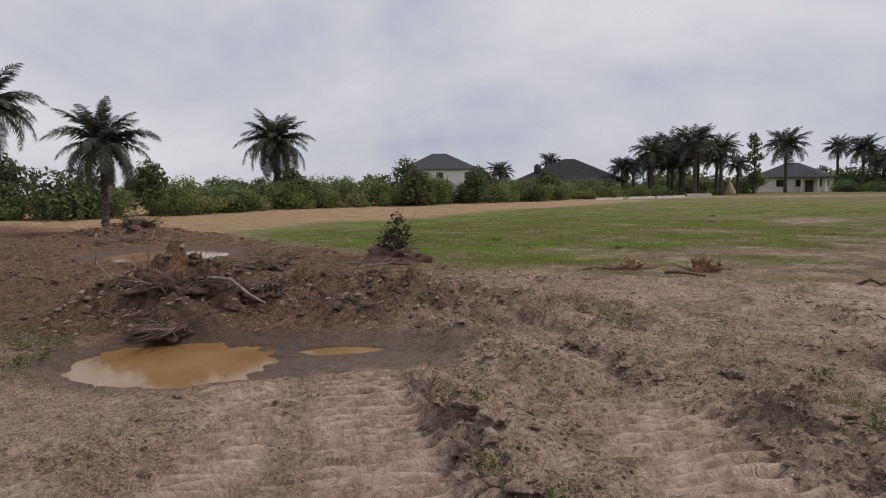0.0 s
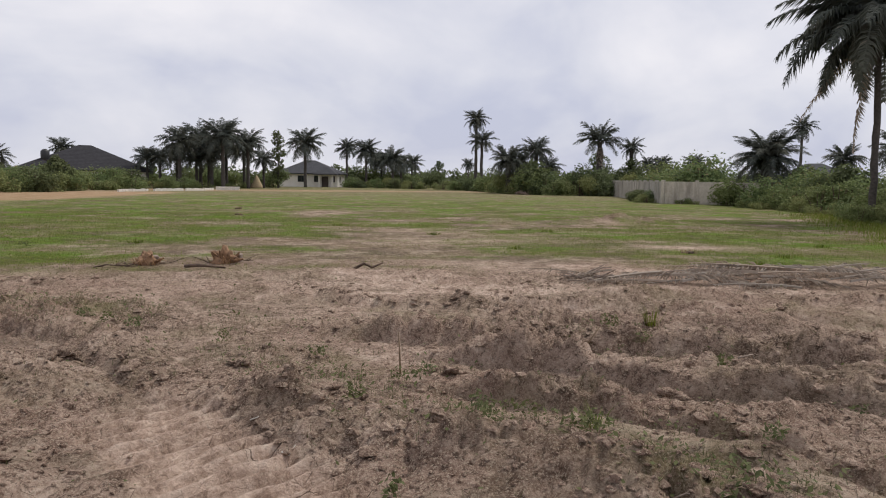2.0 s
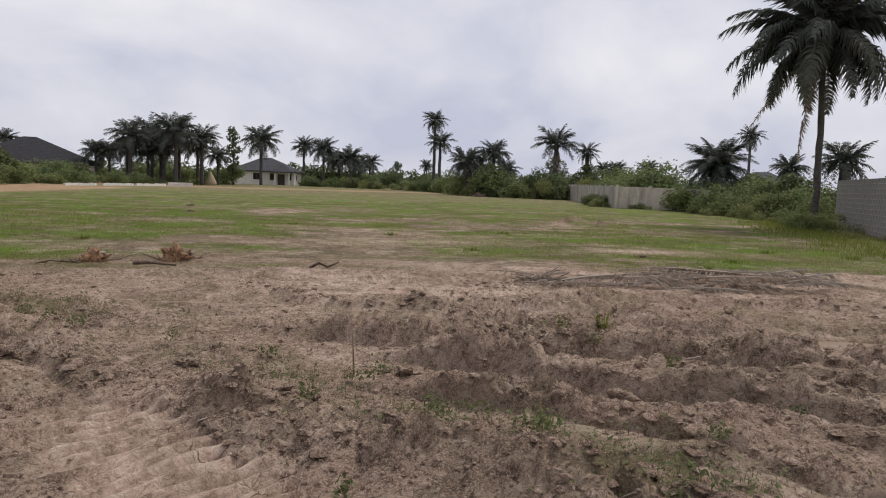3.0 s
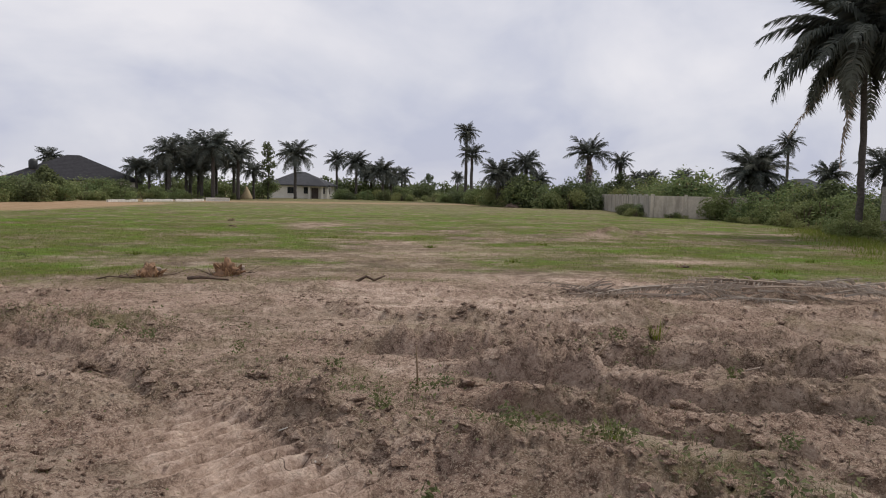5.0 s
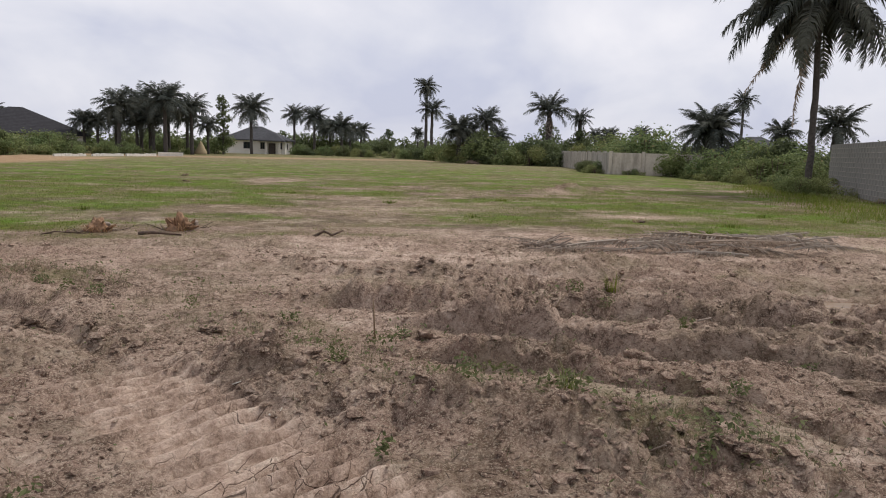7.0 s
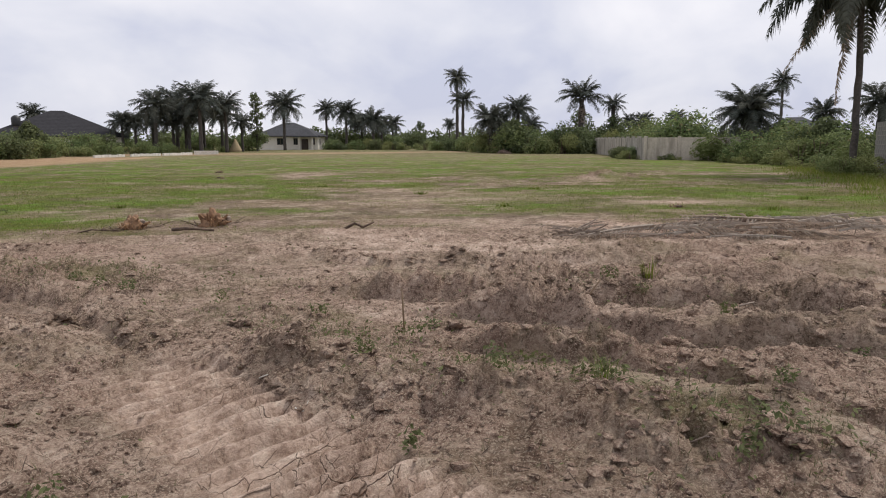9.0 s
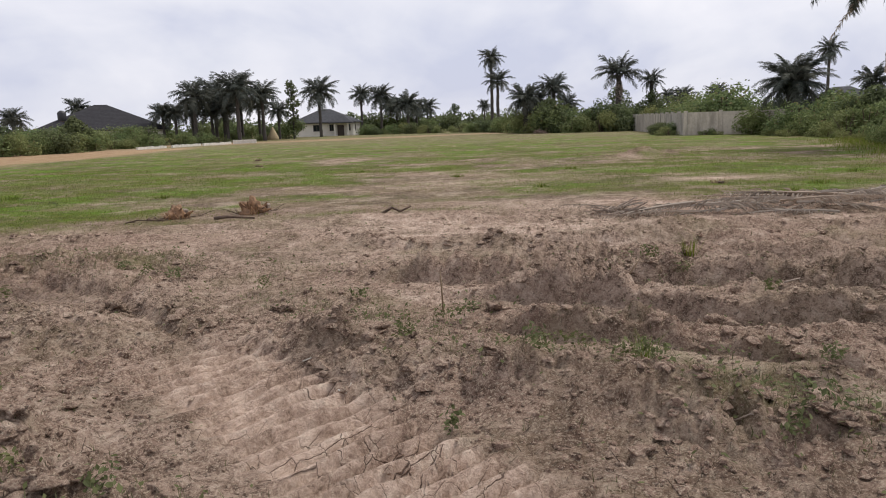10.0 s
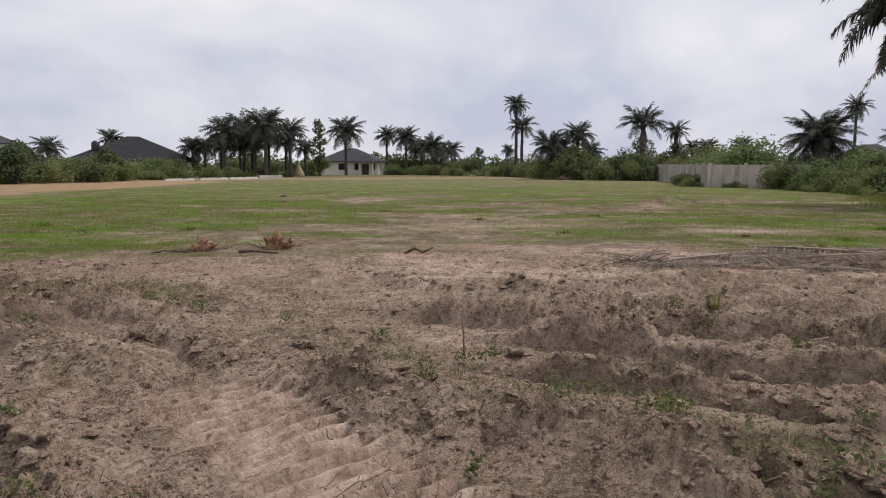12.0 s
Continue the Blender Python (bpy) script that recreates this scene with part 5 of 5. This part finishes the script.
for i, (x, y, s, k) in enumerate(((0.92, 4.3, 1.3, 0), (0.75, 4.2, 0.9, 0), (1.3, 4.05, 0.8, 0), (1.42, 4.15, 0.8, 1), (1.8, 2.85, 1.2, 0), (1.65, 2.75, 0.8, 0), (3.0, 7.35, 1.1, 1), (2.3, 3.55, 0.7, 0), (-2.9, 7.1, 1.0, 0), (-3.2, 7.3, 0.8, 0), (-2.6, 7.0, 0.8, 0), (-4.4, 8.4, 0.9, 0), (-1.6, 6.6, 0.7, 0), (2.2, 6.4, 0.9, 0), (2.5, 6.3, 0.8, 0), (0.6, 3.6, 0.8, 0), (0.2, 5.2, 0.9, 0), (0.35, 5.3, 1.0, 0), (-0.6, 5.9, 0.8, 0), (-0.15, 4.3, 0.7, 0), (1.2, 3.4, 0.7, 0), (3.4, 4.4, 0.7, 0), (2.7, 5.0, 0.6, 0), (-1.9, 2.75, 0.8, 0), (-1.35, 2.5, 0.7, 0), (-6.9, 2.9, 0.9, 0), (-7.3, 3.2, 1.0, 0), (-6.7, 2.6, 0.8, 0), (-7.6, 3.0, 0.9, 0), (-3.7, 5.9, 0.8, 0), (-5.0, 6.5, 0.8, 0), (-10.6, 8.7, 1.3, 0), (-9.9, 9.2, 1.2, 0), (-6.6, 7.9, 0.8, 0), (4.6, 6.3, 0.8, 0), (5.3, 5.0, 0.7, 0), (-2.35, 3.45, 0.7, 0), (-8.2, 15.6, 1.2, 0), (0.1, 3.2, 0.6, 0))):
    weed(x, y, s, 900 + i, "low green broad-leaved weed on turned soil" if k == 0 else "tuft of long green grass on turned soil", k)


def scatter(name, label, category, count, area, seed, make, keep):
    """One mesh of many small bits spread over an area."""
    rnd = np.random.RandomState(seed)
    x0, x1, y0, y1 = area
    xs, ys = rnd.uniform(x0, x1, count), rnd.uniform(y0, y1, count)
    z, zone, more = lay(xs, ys)
    ok = keep(xs, ys, z, zone, more, rnd.rand(count))
    verts, faces = make(np.stack([xs, ys, z], 1)[ok], rnd)
    me = bpy.data.meshes.new(name)
    me.from_pydata(verts.tolist(), [], faces.tolist())
    return me


def blades_at(tall, wide, lean, flat=0.0):
    def make(at, rnd):
        n = len(at)
        a, h = rnd.uniform(0, 6.283, n), tall * rnd.uniform(0.45, 1.2, n)
        d = np.stack([np.cos(a), np.sin(a), np.zeros(n)], 1)
        s = np.stack([-np.sin(a), np.cos(a), np.zeros(n)], 1) * (wide * rnd.uniform(0.6, 1.3, n))[:, None]
        up = np.array([0, 0, 1.0])
        tip = at + d * (h * lean * rnd.rand(n))[:, None] + up * (h * (1 - flat))[:, None]
        verts = np.stack([at - s - up * 0.01, at + s - up * 0.01, tip], 1).reshape(-1, 3)
        return verts, np.arange(3 * n).reshape(-1, 3)
    return make


def twigs_at(length, thick, lift):
    """Thin three-sided bits lying on the soil at all angles."""
    def make(at, rnd):
        n = len(at)
        a, l = rnd.uniform(0, 6.283, n), length * rnd.uniform(0.3, 1.3, n)
        d = np.stack([np.cos(a) * l, np.sin(a) * l, l * lift * rnd.uniform(-0.3, 1, n)], 1)
        s = np.stack([-np.sin(a), np.cos(a), np.zeros(n)], 1) * (thick * rnd.uniform(0.6, 1.4, n))[:, None]
        u = np.array([0, 0, 1.0]) * thick * 1.6
        p = at + np.array([0, 0, 0.008])
        verts = np.stack([p - s, p + s, p + u, p + d - s * 0.5, p + d + s * 0.5, p + d + u * 0.6], 1).reshape(-1, 3)
        k = np.arange(n)[:, None, None] * 6
        faces = (k + np.array([[0, 1, 4, 3], [1, 2, 5, 4], [2, 0, 3, 5]])[None]).reshape(-1, 4)
        return verts, faces
    return make


def clods_at(size):
    t = (1 + 5 ** 0.5) / 2
    ico = np.array([(-1, t, 0), (1, t, 0), (-1, -t, 0), (1, -t, 0), (0, -1, t), (0, 1, t), (0, -1, -t), (0, 1, -t), (t, 0, -1), (t, 0, 1), (-t, 0, -1), (-t, 0, 1)]) / 1.9
    tri = np.array([(0, 11, 5), (0, 5, 1), (0, 1, 7), (0, 7, 10), (0, 10, 11), (1, 5, 9), (5, 11, 4), (11, 10, 2), (10, 7, 6), (7, 1, 8), (3, 9, 4), (3, 4, 2), (3, 2, 6), (3, 6, 8), (3, 8, 9), (4, 9, 5), (2, 4, 11), (6, 2, 10), (8, 6, 7), (9, 8, 1)])

    def make(at, rnd):
        n = len(at)
        s = size * (0.25 + 1.2 * rnd.rand(n) ** 2.5)
        body = ico[None] * (1 + rnd.uniform(-0.45, 0.45, (n, 12, 1))) * (s[:, None] * rnd.uniform(0.7, 1.3, (n, 3)))[:, None] * np.array([1, 1, 0.55])
        verts = (at[:, None] + body + (s * -0.12)[:, None, None] * np.array([0, 0, 1.0])).reshape(-1, 3)
        faces = (np.arange(n)[:, None, None] * 12 + tri[None]).reshape(-1, 3)
        return verts, faces
    return make


def stuff(name, label, category, material, count, area, seed, make, keep, smooth=False):
    me = scatter(name, label, category, count, area, seed, make, keep)
    me.materials.append(material)
    if smooth:
        me.polygons.foreach_set("use_smooth", [True] * len(me.polygons))
    tagged(new(name, me), label, category, kind="stuff")


def on_soil(share, avoid_track=True):
    def keep(x, y, z, zone, more, r):
        return (zone[0] < 0.55) & (zone[2] < 0.6) & (r < share * (1 - more[4])) & (y < 13.5) & (z > -0.07)
    return keep


def on_lumps(x, y, z, zone, more, r):
    """Clods lie thick on banks and ridges and thin on the pressed ground."""
    thick = 0.05 + 0.55 * step(0.0, 0.10, z) * step(0.40, 0.6, rolling(x, y, 0.8, 3, 141))
    return (zone[0] < 0.55) & (zone[2] < 0.6) & (r < thick * (1 - 0.9 * more[4])) & (y < 12.5)


def on_grass(share):
    def keep(x, y, z, zone, more, r):
        far = np.hypot(x, y)
        return (r < share * zone[0] * np.clip(24 / far, 0.08, 1)) & (far > 10)
    return keep


def in_patches(x, y, z, zone, more, r):
    """Grass that the machine turned over lies in patches along the banks."""
    thick = 0.9 * hump(x, y, -3.3, 7.5, 1.6, 0.5, -8) + 0.8 * hump(x, y, -0.2, 5.4, 1.2, 0.5, -25) + 0.9 * hump(x, y, 1.0, 4.1, 0.9, 0.45, -25) + 0.8 * hump(x, y, 1.9, 3.1, 0.9, 0.4, -30)
    thick = thick + 0.7 * hump(x, y, -2.3, 3.3, 1.2, 0.2, -42) + 0.95 * hump(x, y, -7.2, 2.9, 1.2, 0.6, 20) + 0.6 * hump(x, y, -8.4, 3.6, 0.8, 0.5, 20) + 0.6 * hump(x, y, -6.0, 6.9, 1.6, 0.5, 15) + 0.5 * hump(x, y, 2.4, 6.4, 0.8, 0.4, -20) + 0.35 * hump(x, y, -1.2, 2.1, 0.6, 0.4)
    thick = 1.5 * thick * step(0.36, 0.55, rolling(x, y, 0.45, 3, 131)) + 0.03
    return (r < thick) & (more[4] < 0.4) & (zone[2] < 0.6) & (y < 12.5)


stuff("soil_clods", "loose brown clods of turned soil", "soil", M_GROUND, 42000, (-9, 8, 1.6, 11), 1, clods_at(0.040), on_lumps)
stuff("spoil_clods", "red-brown clods heaped beyond the pond", "soil", M_REDSOIL, 16000, (-25, -4.5, 3.4, 15), 13, clods_at(0.06), lambda x, y, z, zone, more, r: (more[3] > 0.3) & (zone[2] < 0.5) & (r < 0.15 + 0.6 * step(0.05, 0.35, z)))
stuff("soil_crumbs", "small crumbs of dry soil", "soil", M_GROUND, 30000, (-4.5, 4.5, 1.6, 6.5), 2, clods_at(0.018), on_soil(0.6))
stuff("dry_litter", "dry stalks and root bits strewn over soil", "litter", M_STRAW, 40000, (-12, 9, 1.5, 13.5), 3, twigs_at(0.065, 0.0014, 0.5), on_soil(0.42))
stuff("dark_litter", "dark rootlets strewn over turned soil", "litter", M_ROOT, 16000, (-12, 9, 1.5, 12.5), 4, twigs_at(0.06, 0.0022, 0.7), on_soil(0.4))
stuff("dead_grass", "withered grass blades caught in the soil", "grass", M_STRAW, 16000, (-9, 8, 1.6, 12), 5, blades_at(0.065, 0.0026, 1.5, 0.35), lambda x, y, z, zone, more, r: (y < 13) & (zone[2] < 0.6) & (r < 0.2 + 0.8 * more[1]) & (more[4] < 0.3))
stuff("sprouts", "thin green grass sprouting on the soil", "grass", M_SPROUT, 140000, (-9, 7, 1.6, 12.5), 6, blades_at(0.06, 0.0026, 1.2), in_patches)
stuff("meadow_grass", "patchy green grass on the field", "grass", M_GRASS, 200000, (-18, 16, 11, 32), 7, blades_at(0.05, 0.006, 1.6, 0.25), on_grass(1.0))
stuff("meadow_straw", "pale dry grass on the field", "grass", M_STRAW, 22000, (-22, 20, 11, 40), 8, blades_at(0.04, 0.006, 1.6, 0.4), lambda x, y, z, zone, more, r: (more[1] > 0.4) & (r < 0.5 * np.clip(20 / np.hypot(x, y), 0.1, 1)))


def in_tufts(low):
    def keep(x, y, z, zone, more, r):
        clump = step(low, low + 0.12, rolling(x, y, 0.9, 3, 151)) * step(0.40, 0.55, rolling(x, y, 4.0, 3, 152))
        return (r < clump * (1 - more[0]) * np.clip(30 / np.hypot(x, y), 0.2, 1)) & (y > 12.5) & (zone[1] < 0.5)
    return keep


stuff("green_tufts", "coarse green grass tufts standing on the field", "grass", M_GRASS, 120000, (-24, 20, 12.5, 48), 11, blades_at(0.06, 0.007, 1.9, 0.2), in_tufts(0.46))
stuff("dry_tufts", "dry tan grass tufts standing on the field", "grass", M_STRAW, 50000, (-24, 20, 12.5, 48), 12, blades_at(0.055, 0.007, 1.9, 0.4), in_tufts(0.50))


def in_bank(x, y, z, zone, more, r):
    """Tall grass along the foot of the block wall and the scrub."""
    along = np.clip((34.0 - y) / 14.0, -0.3, 1.3)
    off = np.abs(x - (22.3 - 5.8 * along))
    return (off < 0.5 + 2.4 * r * r) & (along > -0.25) & (along < 1.25)


stuff("tall_grass", "tall rank green grass before the block wall", "grass", M_GRASS, 34000, (13, 27, 16, 38), 9, blades_at(0.22, 0.010, 1.2), in_bank)


def leaves_at(size):
    def make(at, rnd):
        n = len(at)
        a = rnd.uniform(0, 6.283, n)
        s = (size * rnd.uniform(0.5, 1.4, n))[:, None]
        d = np.stack([np.cos(a), np.sin(a), rnd.uniform(-0.3, 0.9, n)], 1) * s
        w = np.stack([-np.sin(a), np.cos(a), rnd.uniform(-0.4, 0.4, n)], 1) * s * 0.32
        p = at + np.array([0, 0, 1.0]) * (0.01 + 0.07 * rnd.rand(n))[:, None]
        verts = np.stack([p, p + d * 0.5 + w, p + d, p + d * 0.5 - w], 1).reshape(-1, 3)
        return verts, np.arange(4 * n).reshape(-1, 4)
    return make


stuff("creeping_weeds", "small creeping green weeds in patches on soil", "weeds", M_WEED, 60000, (-9, 7, 1.6, 12.5), 10, leaves_at(0.032), lambda x, y, z, zone, more, r: in_patches(x, y, z, zone, more, r * 1.15))


# big rounded clods along the banks, each lying loose
def big_clods():
    rnd = random.Random(77)
    shapes = [lump("soil_clod", 60 + k, (1.0, 0.8, 0.62), M_GROUND, 0.75, 1.0, 4) for k in range(5)]
    rows = ((-0.95, 5.0, 1.9, 3.05, 26), (-2.9, 3.9, -1.6, 2.5, 9), (0.3, 5.6, 3.6, 4.3, 14), (-4.4, 6.2, -1.2, 5.6, 9))
    for x0, y0, x1, y1, n in rows:
        for k in range(n):
            f = rnd.random()
            x, y = x0 + f * (x1 - x0) + rnd.gauss(0, 0.14), y0 + f * (y1 - y0) + rnd.gauss(0, 0.12)
            r = 0.04 + 0.085 * rnd.random() ** 1.6
            ob = put("soil_clod", shapes[k % 5], None, pose(x, y, height(x, y) + 0.12 * r, rnd.uniform(-20, 20), rnd.uniform(-20, 20), rnd.uniform(0, 360)) @ Matrix.Scale(r, 4))
            tagged(ob, "rounded brown clod of turned soil on a bank", "clod", "clods along the banks")


big_clods()


# odd heaps and tussocks out on the field
def tussock(x, y, size, seed, label, material=None):
    t = thing("tussock", pose(x, y, height(x, y) - 0.02, 0, 0, seed * 40), label, "grass", "tussocks on the field")
    many(put("grass_tuft", clump_of_blades("grass_tuft", seed, 70, 0.22 * size, 0.20 * size, 0.010, material or M_GRASS, 1.2, 0.5), t))


for i, (x, y, s) in enumerate(((-10.5, 18.0, 1.1), (-2.0, 24.0, 0.8), (3.0, 16.5, 0.8), (1.2, 20.5, 0.9), (11.5, 17.6, 1.0), (9.0, 14.9, 1.0), (13.0, 16.2, 1.2), (7.5, 13.4, 0.9), (-6.3, 17.0, 0.8), (-13.0, 16.0, 0.9), (15.5, 20.5, 1.1), (5.0, 22.0, 0.8))):
    tussock(x, y, s, 700 + i, "green grass tussock on the field")
for i, (x, y, s, m, label) in enumerate(((-6.9, 30.5, 0.22, M_ROOT, "dark clump of uprooted grass"), (-8.2, 36.0, 0.3, M_ROOT, "dark clump of uprooted grass"), (7.0, 15.6, 0.22, M_ROOT, "dark heap of cut grass"), (21.0, 24.2, 0.5, M_SOIL, "grey lump of earth"), (-24.4, 15.8, 0.6, M_ROOT, "dark tree stump by the track"), (15.3, 84.0, 1.6, M_SOIL, "reddish heap of earth by the scrub"))):
    heap = thing("soil_heap", pose(x, y, height(x, y), 0, 0, i * 60), label, "heap", "heaps on the field")
    put("earth", lump("earth", 20 + i, (s * 0.6, s * 0.4, s * 0.4), m, 0.55, 0.8, 3), heap)
    put("stalk_tuft", clump_of_blades("stalk_tuft", 30 + i, 40, s * 0.8, s * 0.7, 0.012, M_STRAW, 1.2, 0.6), heap)

mound = thing("straw_stack", pose(-20.9, 103.5, 0), "conical tan stack of straw beside the trees", "stack")
v, f = tube([(0, 0, -0.1), (0, 0, 0.4), (0.05, 0, 1.0), (0, 0.03, 1.6), (0, 0, 1.9)], [0.95, 0.85, 0.55, 0.25, 0.06], 14, 0.08)
put("straw", mesh_from("straw", v, f, plain("straw_thatch", (0.28, 0.21, 0.12), (0.45, 0.36, 0.22), 8.0, 0.95, 0.6, 0.05), True), mound)
